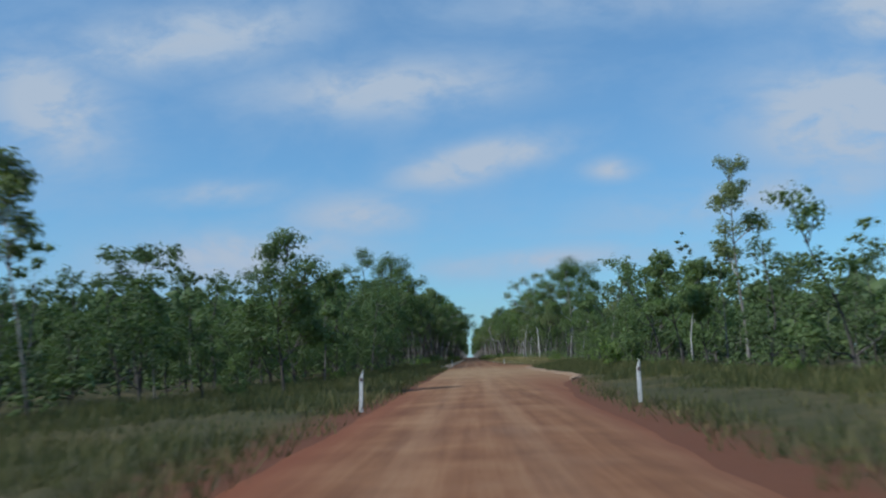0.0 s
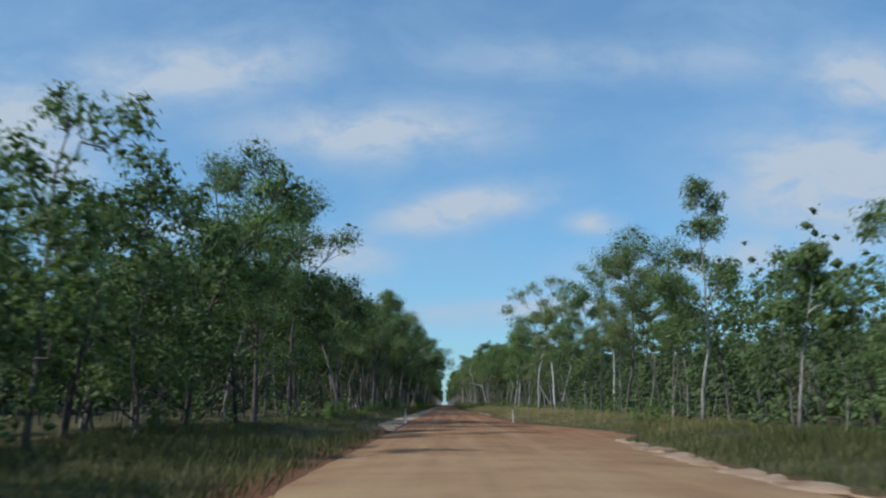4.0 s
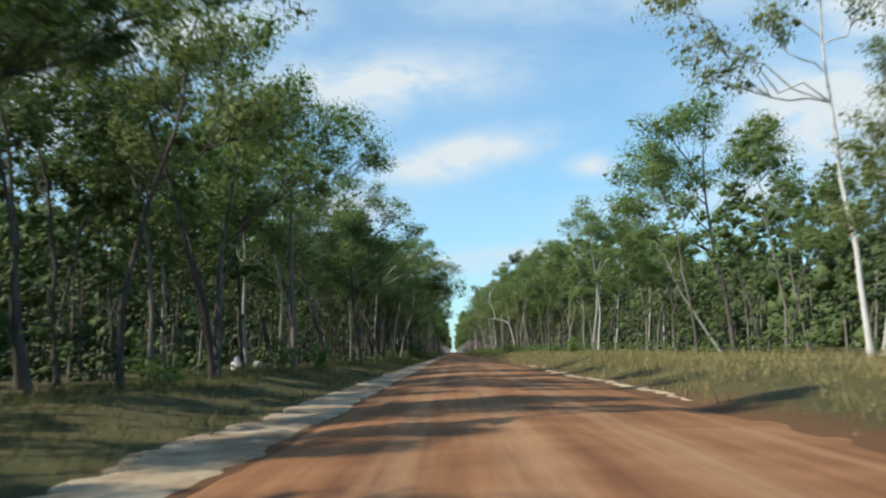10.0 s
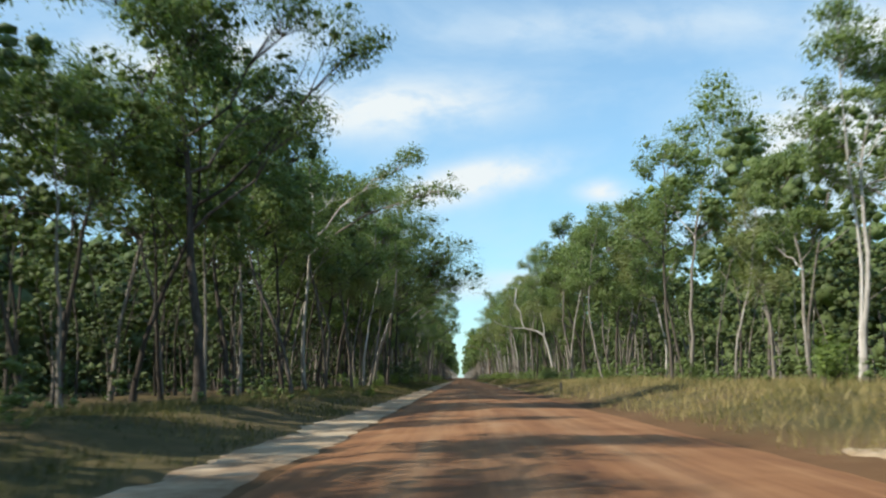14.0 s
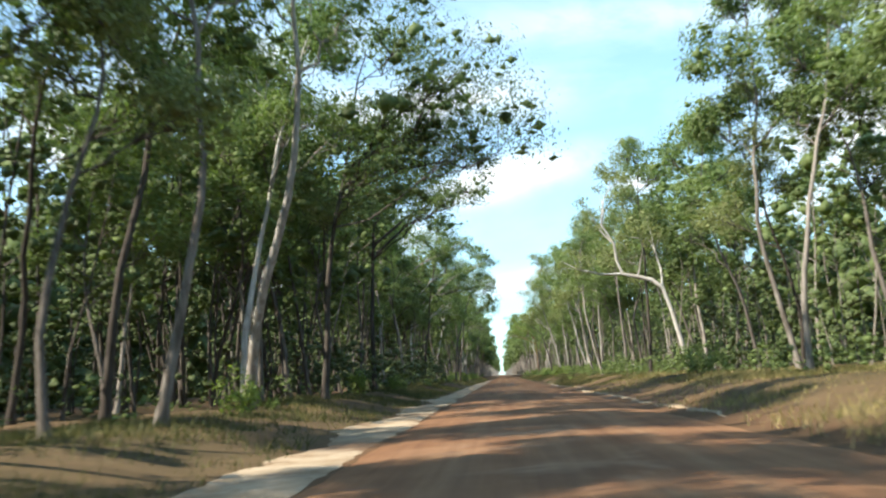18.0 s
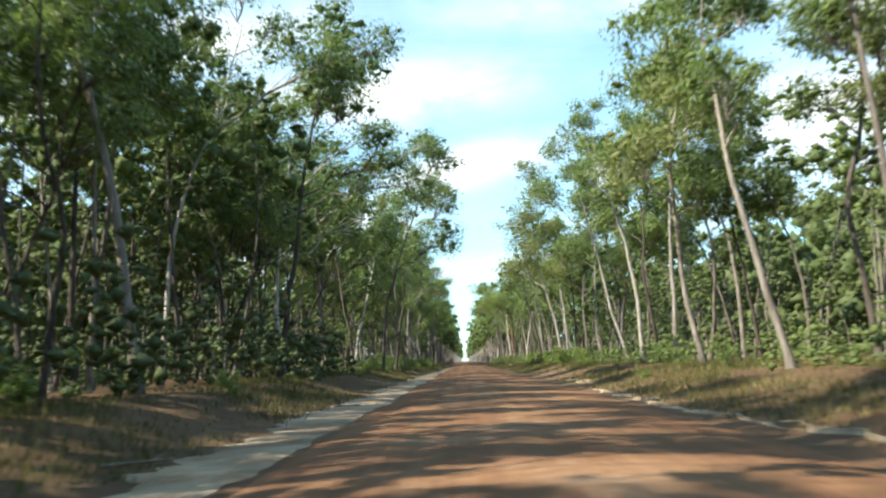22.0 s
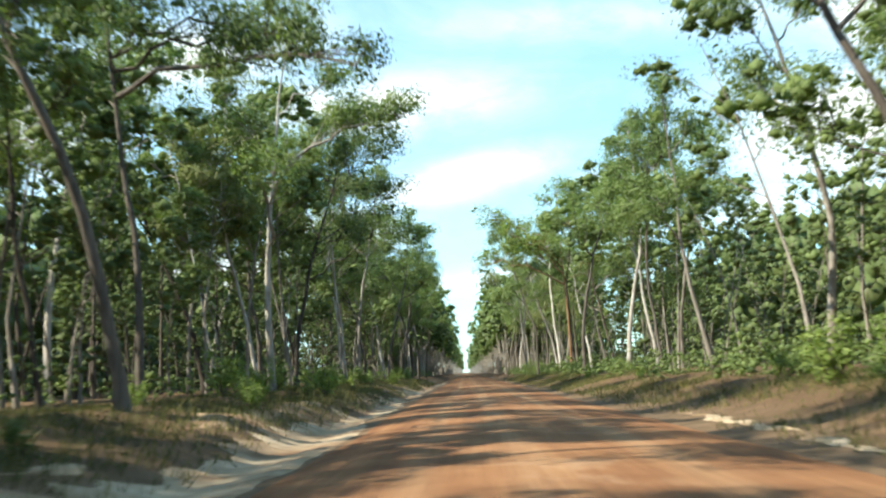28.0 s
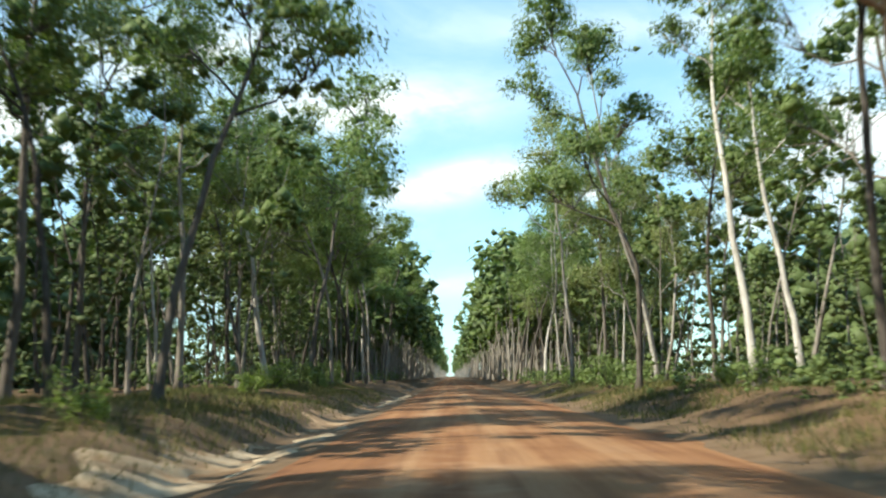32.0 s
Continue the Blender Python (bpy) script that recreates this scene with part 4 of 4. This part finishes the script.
# ---- forest ----
def far_trees(name, spots, n_leaf, size, label, bark, sides=4, twigs=2):
    """Many joined trees too deep in the wood or too far off to pick apart."""
    rng = np.random.default_rng(77)
    forms = []
    for s in range(9):
        (stem, rad), limb_lines, twig_lines, clumps, sizes = skeleton_of(900 + s, 16.0, rng.uniform(4.8, 8.3), 0.095, rng.uniform(3.0, 4.2), 8, 0.08, (rng.normal(0, 0.06), rng.normal(0, 0.06)), twigs)
        wood = joined([tube(stem[::3], rad[::3], sides)] + [tube(a[[0, 3, 5]], b[[0, 3, 5]], 3) for a, b in limb_lines[: 4 if n_leaf > 200 else 0]])
        forms.append((wood, [leaves(np.random.default_rng(s * 10 + k), clumps, sizes * (1.15 if twigs > 1 else 1.5), n_leaf, size, core=0.5 if n_leaf > 200 else 0.6) for k in range(2)]))
    wv, wq, lv, lq, nw, nl = [], [], [], [], 0, 0
    for x, y, h in spots:
        wood, crowns = forms[rng.integers(9)]
        crown = crowns[rng.integers(2)]
        a, s = rng.random() * 6.28, h / 16.0
        R = np.array([[math.cos(a), -math.sin(a), 0], [math.sin(a), math.cos(a), 0], [0, 0, 1]]) * s
        at = np.array([x, y, ground_z(x, y) - 0.1])
        wv.append(wood[0] @ R.T + at)
        wq.append(wood[1] + nw)
        nw += len(wood[0])
        lv.append(crown[0] @ R.T + at)
        lq.append(crown[1] + nl)
        nl += len(crown[0])
    root = new(name)
    tagged(root, label, "woods", kind="stuff")
    part("trunks", mesh_quads("trunks", np.concatenate(wv), np.concatenate(wq), bark), root)
    part("foliage", mesh_quads("foliage", np.concatenate(lv), np.concatenate(lq), LEAF_DARK if name == "stringybark_forest" else LEAF_GREEN), root)
    return root


taken, open_view = [], []


def free_spot(x, y, gap):
    for a, b, deep in open_view:         # trees seen whole keep a gap before them, toward the road and the walk
        if a * x > 0 and b - 9 < y < b + 2 and abs(x) < abs(a) + deep:
            return False
    for a, b in taken:
        if abs(b - y) < gap and (a - x) ** 2 + (b - y) ** 2 < gap * gap:
            return False
    taken.append((x, y))
    return True


# trees that can be told apart one by one
HEROES()

# further trees of the front rows, as copies of a few grown forms
FORMS = []
rngf = np.random.default_rng(5)
for s in range(16):
    bark = (BARK_MIXED, BARK_GREY, BARK_PALE, BARK_GREY, BARK_MIXED, BARK_GREY)[s % 6]
    # forms 12 to 15 have leaves and bark darkened for the shaded left
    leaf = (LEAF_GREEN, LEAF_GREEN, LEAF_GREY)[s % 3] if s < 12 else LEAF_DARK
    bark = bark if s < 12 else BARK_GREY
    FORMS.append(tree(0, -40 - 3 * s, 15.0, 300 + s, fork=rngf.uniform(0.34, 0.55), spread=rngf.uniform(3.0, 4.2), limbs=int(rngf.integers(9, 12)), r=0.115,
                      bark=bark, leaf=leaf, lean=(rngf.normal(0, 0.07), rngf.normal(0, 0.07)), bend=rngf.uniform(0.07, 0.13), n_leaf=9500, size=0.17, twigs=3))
BUSHY = [tree(0, -80 - 3 * s, 8.0, 340 + s, fork=0.08, spread=2.5, limbs=13, r=0.08, bark=BARK_GREY, leaf=(LEAF_DARK, LEAF_GREEN)[s % 2], bend=0.09, n_leaf=2500, size=0.2, twigs=2, name="wattle", category="wattle tree", group="wattles by the clearing",
              label="low bushy wattle tree with leaves to the ground") for s in range(5)]


def row_trees():
    rng = np.random.default_rng(11)
    used = set()

    def kind_at(side, y):          # darkened forms crowd the left, their shade put into leaf and bark
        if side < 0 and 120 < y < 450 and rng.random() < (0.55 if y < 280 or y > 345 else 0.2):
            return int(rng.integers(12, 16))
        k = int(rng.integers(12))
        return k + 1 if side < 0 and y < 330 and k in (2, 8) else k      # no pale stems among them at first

    def plant(k, forms, size, x, y, h):
        m = Matrix.Translation((x, y, ground_z(x, y) - 0.05)) @ Matrix.Rotation(rng.random() * 6.28, 4, "Z") @ Matrix.Scale(h / size, 4)
        if forms[k] in used:
            copy_thing(forms[k], Matrix()).matrix_basis = m
        else:                      # the form itself is the first of its kind
            used.add(forms[k])
            forms[k].matrix_basis = m

    for side, edge, tall in ((-1, EDGE_LEFT, TALL_LEFT), (1, EDGE_RIGHT, TALL_RIGHT)):
        y = 150.0
        while y < 650:             # tall trees whose crowns lean over the verge
            x = along(y, edge) - side * rng.uniform(-0.4, 0.9)
            if free_spot(x, y, 3.0):
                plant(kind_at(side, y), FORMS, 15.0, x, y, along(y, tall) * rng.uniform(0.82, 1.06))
            y += rng.uniform(8, 16)
        made, tries = 0, 0
        while made < (95 if side < 0 else 50) and tries < 4000:      # scrub by the clearing
            tries += 1
            # reaches behind the camera: unseen trees added there to shade the early verge
            y = rng.uniform(-40, 130)
            x = along(y, edge) + side * rng.uniform(0.0, 7.0)
            if -3 < y < 32 and abs(x) < 13 or not free_spot(x, y, 1.9):
                continue
            made += 1
            kind = int(rng.integers(len(BUSHY)))
            if side < 0 and rng.random() < 0.75:
                kind = (0, 2, 4)[kind % 3]
            plant(kind, BUSHY, 8.0, x, y, along(y, tall) * rng.uniform(0.45, 0.95))
        made, tries = 0, 0
        while made < (110 if side < 0 else 75) and tries < 5000:
            tries += 1
            y = rng.uniform(20, 650) if rng.random() < 0.7 else rng.uniform(130, 430)
            low = y < 125
            x = along(y, edge) + side * rng.uniform(0.3, 7.5)
            if y < 30 and abs(x) < 14 or not free_spot(x, y, 2.6 if low else 2.9):
                continue
            made += 1
            if low:
                plant(int(rng.integers(len(BUSHY))), BUSHY, 8.0, x, y, along(y, tall) * rng.uniform(0.6, 0.95))
            else:
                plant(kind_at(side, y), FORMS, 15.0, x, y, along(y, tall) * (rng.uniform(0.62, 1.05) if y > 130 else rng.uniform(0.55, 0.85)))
    for o in FORMS + BUSHY:
        if o not in used:
            o.matrix_basis = Matrix.Translation((-16, 60 + 9 * (FORMS + BUSHY).index(o), 0.2))


row_trees()


def deep_spots(near, deep, number, seed):
    rng = np.random.default_rng(seed)
    out = []
    for side, edge, tall in ((-1, EDGE_LEFT, TALL_LEFT), (1, EDGE_RIGHT, TALL_RIGHT)):
        for _ in range(number[side > 0]):
            # begins behind the camera; the unseen trees there are added to cast shade
            y = rng.uniform(-45, 680)
            depth = near + (deep - near) * rng.random() ** 1.2
            out.append((along(y, edge) + side * depth, y, along(y, tall) * (rng.uniform(0.55, 0.98) if rng.random() < 0.62 else rng.uniform(0.25, 0.5))))
    return out


def end_spots():
    rng = np.random.default_rng(22)
    out = []
    for side in (-1, 1):
        y = 655.0
        while y < 2600:
            step = 1.6 + (y - 655) * 0.006
            for row in range(2):
                out.append((side * (8.6 + row * 4 + rng.uniform(-1, 1.5)), y + rng.uniform(-1, 1), rng.uniform(16.5, 21.5)))
            y += step
    return out


far_trees("forest_edge", deep_spots(2.5, 8.0, (110, 85), 27), 2300, 0.18, "mottled gum trees crowding behind the front row", BARK_MIXED, 5, 3)
rngd = np.random.default_rng(29)
# extra trees added in two stretches so their shade falls on verge and road
shade_stand = [(along(y, EDGE_LEFT) - rngd.uniform(2.5, 15.0), y, along(y, TALL_LEFT) * rngd.uniform(0.6, 1.0)) for y in np.concatenate([rngd.uniform(340, 366, 34), rngd.uniform(404, 430, 30)])]
# the left wood's shade is put into its darker bark and leaf colour
far_trees("stringybark_forest", shade_stand + deep_spots(7.0, 17.0, (640, 0), 21), 800, 0.24, "trees close behind the left roadside, bark and leaves darkened for shade", BARK_GREY)
far_trees("gum_forest", deep_spots(7.0, 17.0, (0, 440), 22), 850, 0.24, "slender pale gum trees standing close behind the sunny roadside", BARK_PALE)
far_trees("forest_ahead", end_spots(), 60, 1.2, "gum forest lining the road far ahead", BARK_MIXED, twigs=1)


def undergrowth():
    """Young growth: each bush is a handful of small leafy tufts."""
    rng = np.random.default_rng(31)
    for name, label, n, d0, d1, big, tufts, count, size, mat in (
            ("undergrowth", "low green saplings and shrubs on the forest floor", 1300, -0.4, 10, 1.0, 4, 110000, 0.12, LEAF_GREEN),
            ("sapling_thicket", "dense saplings in the shade behind the front trees", 1500, 6, 18, 2.0, 8, 150000, 0.2, LEAF_SHADE),
            ("thicket", "dense thicket of young trees deep in the forest", 1200, 16, 40, 2.8, 8, 130000, 0.25, LEAF_SHADE)):
        centres, radii = [], []
        for side, edge in ((-1, EDGE_LEFT), (1, EDGE_RIGHT)):
            for _ in range(n):
                y = rng.uniform(5, 690)
                if side < 0 and big < 2 and 100 < y < 440 and rng.random() < 0.6:      # little grows under the shaded trees
                    continue
                x = along(y, edge) + side * (d0 + (d1 - d0) * rng.random() ** 1.2)
                s = rng.uniform(0.3, 0.85) * big
                up = rng.uniform(0.6, 1.3)
                if big >= 2 and y > 110 and rng.random() < 0.6:
                    up += rng.uniform(0.5, 6.0)          # the shaded middle storey
                at = np.array((x, y, ground_z(x, y) + s * up))
                for d in rng.normal(0, 0.5, (tufts, 3)) * s:
                    centres.append(np.maximum(at + d, (-999, -999, ground_z(x, y) + 0.1)))
                    radii.append(s * rng.uniform(0.2, 0.36))
        if name == "undergrowth":                    # saplings along the foot of the sunny trees
            for y in rng.uniform(300, 640, 420):
                x, s = along(y, EDGE_RIGHT) + rng.uniform(-1.2, 2.5), rng.uniform(0.35, 0.9)
                for d in rng.normal(0, 0.5, (5, 3)) * s:
                    centres.append(np.maximum(np.array((x, y, ground_z(x, y) + s * 0.7)) + d, (-999, -999, ground_z(x, y) + 0.1)))
                    radii.append(s * rng.uniform(0.22, 0.38))
        if name == "sapling_thicket":                # brush down to the verge closes this stretch; dark leaf colour stands for shade
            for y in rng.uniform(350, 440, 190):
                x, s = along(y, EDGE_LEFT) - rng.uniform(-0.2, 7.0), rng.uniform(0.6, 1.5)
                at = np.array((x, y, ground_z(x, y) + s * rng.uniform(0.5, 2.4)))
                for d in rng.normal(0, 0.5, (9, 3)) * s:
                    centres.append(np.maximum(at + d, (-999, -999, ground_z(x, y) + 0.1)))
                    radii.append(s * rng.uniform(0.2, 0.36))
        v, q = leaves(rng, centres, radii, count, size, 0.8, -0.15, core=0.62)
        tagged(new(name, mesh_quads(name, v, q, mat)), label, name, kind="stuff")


undergrowth()


def deep_woods():
    """The closed wood far behind the roadside trees, from the ground up to the crowns."""
    rng = np.random.default_rng(61)
    centres, radii = [], []
    for side, edge, tall in ((-1, EDGE_LEFT, TALL_LEFT), (1, EDGE_RIGHT, TALL_RIGHT)):
        for y in np.arange(-60, 1000, 1.8):
            for row in range(2):
                top = along(y, tall) * rng.uniform(0.55, 0.85)
                z = 0.4
                while z < top:
                    r = rng.uniform(1.1, 2.0)
                    centres.append((along(y, edge) + side * ((27 if y < 645 else 12) + row * 5 + rng.uniform(-2.5, 2.5)), y + rng.uniform(-1.2, 1.2), z))
                    radii.append(r)
                    z += r * rng.uniform(0.75, 1.15)
    # dark leaf colour stands for the deep shade inside the wood
    v, q = leaves(rng, centres, radii, 170000, 0.36, 0.9, 0.3, core=0.95)
    tagged(new("deep_woods", mesh_quads("deep_woods", v, q, LEAF_DARK)), "closed dark wood far behind the roadside trees", "woods", kind="stuff")


deep_woods()


def shrub(seed, h, mat):
    rng = np.random.default_rng(seed)
    root = new("shrub")
    clumps, sizes = [], []
    for k in range(5):
        line = wander(rng, (0, 0, 0), (rng.normal(0, 0.45), rng.normal(0, 0.45), 1), h * rng.uniform(0.6, 1.0), 5, 0.15)
        part("stem", mesh_quads("stem", *tube(line, np.linspace(0.018, 0.006, 6), 4), BARK_GREY), root)
        for i in (2, 3, 4, 5):
            clumps.append(line[i] + rng.normal(0, 0.06, 3))
            sizes.append(h * rng.uniform(0.12, 0.2))
    part("leaves", mesh_quads("leaves", *leaves(rng, clumps, sizes, 900, 0.085 * (0.6 + 0.4 * h), 0.9, 0.0, core=0.35), mat), root)
    return tagged(root, "leafy green shrub growing in the verge grass", "shrub", "shrubs on the verge")


def shrubs():
    rng = np.random.default_rng(55)
    forms = [shrub(600 + k, 1.0, (LEAF_FRESH, LEAF_GREEN)[k % 2]) for k in range(6)]
    spots = [(-5.6, 296.0, 0.8), (-6.2, 299.5, 0.6), (-8.4, 520.0, 1.3), (-7.6, 517.0, 0.9), (-7.8, 528.0, 1.1), (-6.8, 466.0, 0.9), (7.6, 478.0, 0.8), (9.2, 396.0, 1.0), (8.8, 432.0, 0.7),
             (-6.0, 166.0, 0.6), (-7.2, 159.0, 0.9), (9.4, 540.0, 1.1), (-8.0, 543.0, 1.0), (7.4, 402.0, 0.6), (10.6, 69.0, 2.6), (11.4, 66.5, 2.2), (-5.2, 470.0, 0.5)]
    while len(spots) < 125:
        side = -1 if rng.random() < 0.5 else 1
        y = rng.uniform(25, 610) if len(spots) < 80 else rng.uniform(440, 600)
        spots.append((along(y, EDGE_LEFT if side < 0 else EDGE_RIGHT) - side * abs(rng.normal(0, 1.0)) + side * 0.8, y, rng.uniform(0.6, 1.9)))
    for n, (x, y, h) in enumerate(spots):
        m = Matrix.Translation((x, y, ground_z(x, y) - 0.03)) @ Matrix.Rotation(rng.random() * 6.28, 4, "Z") @ Matrix.Scale(h, 4)
        ob = forms[n] if n < 6 else copy_thing(forms[int(rng.integers(6))], Matrix())
        ob.matrix_basis = m


shrubs()


def grass():
    rng = np.random.default_rng(41)
    base, tall = [], []
    for side, n in ((-1, 46000), (1, 66000)):
        for y in np.concatenate([rng.uniform(-5, 600, n), rng.uniform(-3, 115, 15000), rng.uniform(300, 600, 24000)]):
            if side < 0:
                a, b = (-2.75 if y < 122 else -4.3), along(y, EDGE_LEFT) - 2.5
                x = a + (b - a) * rng.random() ** 0.8
            else:
                a, b = along(y, ROAD_RIGHT) + 0.25, along(y, EDGE_RIGHT) + 2.5
                x = a + (b - a) * rng.random() ** 0.7
            patch = noise.noise((x * 0.25, y * 0.12, 5.0))
            if patch < (-0.25 if y < 320 or side < 0 and y > 430 else -0.05) and rng.random() < 0.75:
                continue
            base.append((x, y, ground_z(x, y) - 0.03))
            tall.append((0.44 if side > 0 and y < 320 or y < 110 else (0.34 if y < 320 else 0.27)) * rng.uniform(0.5, 1.4) * (0.75 + 0.6 * patch))
    base, tall = np.array(base), np.array(tall)
    n, blades = len(base), 3
    P = np.repeat(base, blades, 0) + np.concatenate([rng.normal(0, 0.13, (n * blades, 2)), np.zeros((n * blades, 1))], 1)
    H = np.repeat(tall, blades) * rng.uniform(0.7, 1.2, n * blades)
    az = rng.random(n * blades) * 6.28
    w = np.stack([np.cos(az), np.sin(az), 0 * az], 1) * 0.013
    tip = np.stack([rng.normal(0, 0.4, n * blades) * H, rng.normal(0, 0.4, n * blades) * H, H], 1)
    v = np.stack([P - w, P + w, P + tip], 1).reshape(-1, 3)
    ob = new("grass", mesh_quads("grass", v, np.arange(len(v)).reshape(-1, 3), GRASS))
    tagged(ob, "dry yellow-green grass on the road verges", "grass", kind="stuff")


grass()


# ---- roadside things ----
def mat_plain(name, a, b, scale=6.0, rough=0.7):
    m, N = material(name)
    n = N.noise(N.add("ShaderNodeTexCoord").outputs["Object"], scale, 5.0, 0.65)
    finish(N, N.ramp(n, [(0.35, a), (0.65, b)]), rough, n, 0.3, 0.01)
    return m


PAINT = mat_plain("white_post_paint", (0.62, 0.6, 0.55), (0.8, 0.79, 0.75))
REFLECTOR = mat_plain("dark_reflector", (0.05, 0.02, 0.02), (0.12, 0.05, 0.04))
WEATHERED = mat_plain("weathered_wood", (0.12, 0.09, 0.07), (0.3, 0.26, 0.22))
PALE_ROCK = mat_plain("pale_rock", (0.3, 0.28, 0.25), (0.62, 0.6, 0.57), 3.0, 0.95)


def block(w, d, z0, z1, bevel=0.01, top_tilt=0.0, taper=1.0):
    bm = bmesh.new()
    bmesh.ops.create_cube(bm, size=1.0)
    for v in bm.verts:
        up = v.co.z > 0
        k = taper if up else 1.0
        v.co = Vector((v.co.x * w * k, v.co.y * d * k, (z1 + top_tilt * v.co.x) if up else z0))
    bmesh.ops.bevel(bm, geom=list(bm.edges), offset=bevel, segments=2, affect="EDGES")
    return bm


def bm_part(name, bm, mat, parent, label=""):
    me = bpy.data.meshes.new(name)
    bm.to_mesh(me)
    bm.free()
    me.materials.append(mat)
    return part(name, me, parent, label)


def guide_post(x, y, tilt=0.0, h=1.0):
    root = new("guide_post")
    root.location = (x, y, ground_z(x, y))
    root.rotation_euler = (0, radians(tilt), 0)
    tagged(root, "white painted road guide post in the verge grass", "guide post", "guide posts")
    bm_part("post", block(0.1, 0.05, -0.3, h, 0.008, 0.25, 0.92), PAINT, root)
    bm_part("reflector", block(0.055, 0.012, h - 0.2, h - 0.1, 0.004), REFLECTOR, root, "small dark reflector").location = (0, -0.03, 0)
    return root


for px, py, tl in ((-2.95, 25.3, 1.5), (4.35, 24.7, -1.0), (-2.8, 145.0, -2.0), (5.4, 151.0, -3.5)):
    guide_post(px, py, tl)


def boulder(x, y, w, h, seed):
    bm = bmesh.new()
    bmesh.ops.create_icosphere(bm, subdivisions=3, radius=1.0)
    for v in bm.verts:
        k = 1 + 0.28 * noise.noise(v.co * 1.3 + Vector((seed, 0, 0))) + 0.1 * noise.noise(v.co * 4 + Vector((seed, 3, 0)))
        v.co = Vector((v.co.x * w / 2 * k, v.co.y * w / 2 * k, max(v.co.z, -0.4) * h * 0.72 * k))
    me = bpy.data.meshes.new("boulder")
    bm.to_mesh(me)
    bm.free()
    me.materials.append(PALE_ROCK)
    me.polygons.foreach_set("use_smooth", [True] * len(me.polygons))
    ob = new("boulder", me)
    ob.location = (x, y, ground_z(x, y) + 0.22 * h)
    return tagged(ob, "pale grey rounded boulder under the trees", "boulder", "boulders")


boulder(-15.3, 240.0, 1.0, 0.95, 1.0)
boulder(-16.8, 254.0, 0.7, 0.6, 4.0)


def stake(x, y, h, w, name, label):
    ob = new(name)
    ob.location = (x, y, ground_z(x, y))
    tagged(ob, label, "post")
    bm_part("post", block(w, w, -0.2, h, w * 0.15, 0.1, 0.85), WEATHERED, ob)


stake(6.6, 299.0, 0.75, 0.14, "wooden_post", "short weathered grey wooden post in the grass")
stake(-9.0, 307.0, 0.8, 0.05, "marker_stake", "thin dark wooden stake in the verge")


def fallen_branch(x, y, length, turn, seed):
    rng = np.random.default_rng(seed)
    line = wander(rng, (-length / 2, 0, 0.04), (1, 0, 0), length, 7, 0.14)
    line[:, 2] = 0.04 + 0.02 * rng.random(8)
    fork = wander(rng, line[4], (1, 0.8, 0.05), length * 0.35, 3, 0.1)
    root = new("fallen_branch")
    root.location, root.rotation_euler = (x, y, ground_z(x, y) + 0.03), (0, 0, turn)
    tagged(root, "dry fallen grey branch lying on the sandy verge", "branch", "fallen branches")
    part("stick", mesh_quads("stick", *tube(line, np.linspace(0.035, 0.012, 8), 5), WEATHERED), root)
    part("fork", mesh_quads("fork", *tube(fork, np.linspace(0.018, 0.006, 4), 4), WEATHERED), root)


for k, (x, y, length, turn) in enumerate(((-4.9, 419.0, 2.2, 0.3), (-3.8, 393.0, 1.0, -0.4), (-4.6, 376.0, 1.2, 0.8), (-5.2, 523.0, 1.1, 0.2), (-3.6, 163.0, 0.6, 1.2), (7.0, 470.0, 1.6, 2.4), (6.4, 352.0, 1.8, -0.9))):
    fallen_branch(x, y, length, turn, 700 + k)
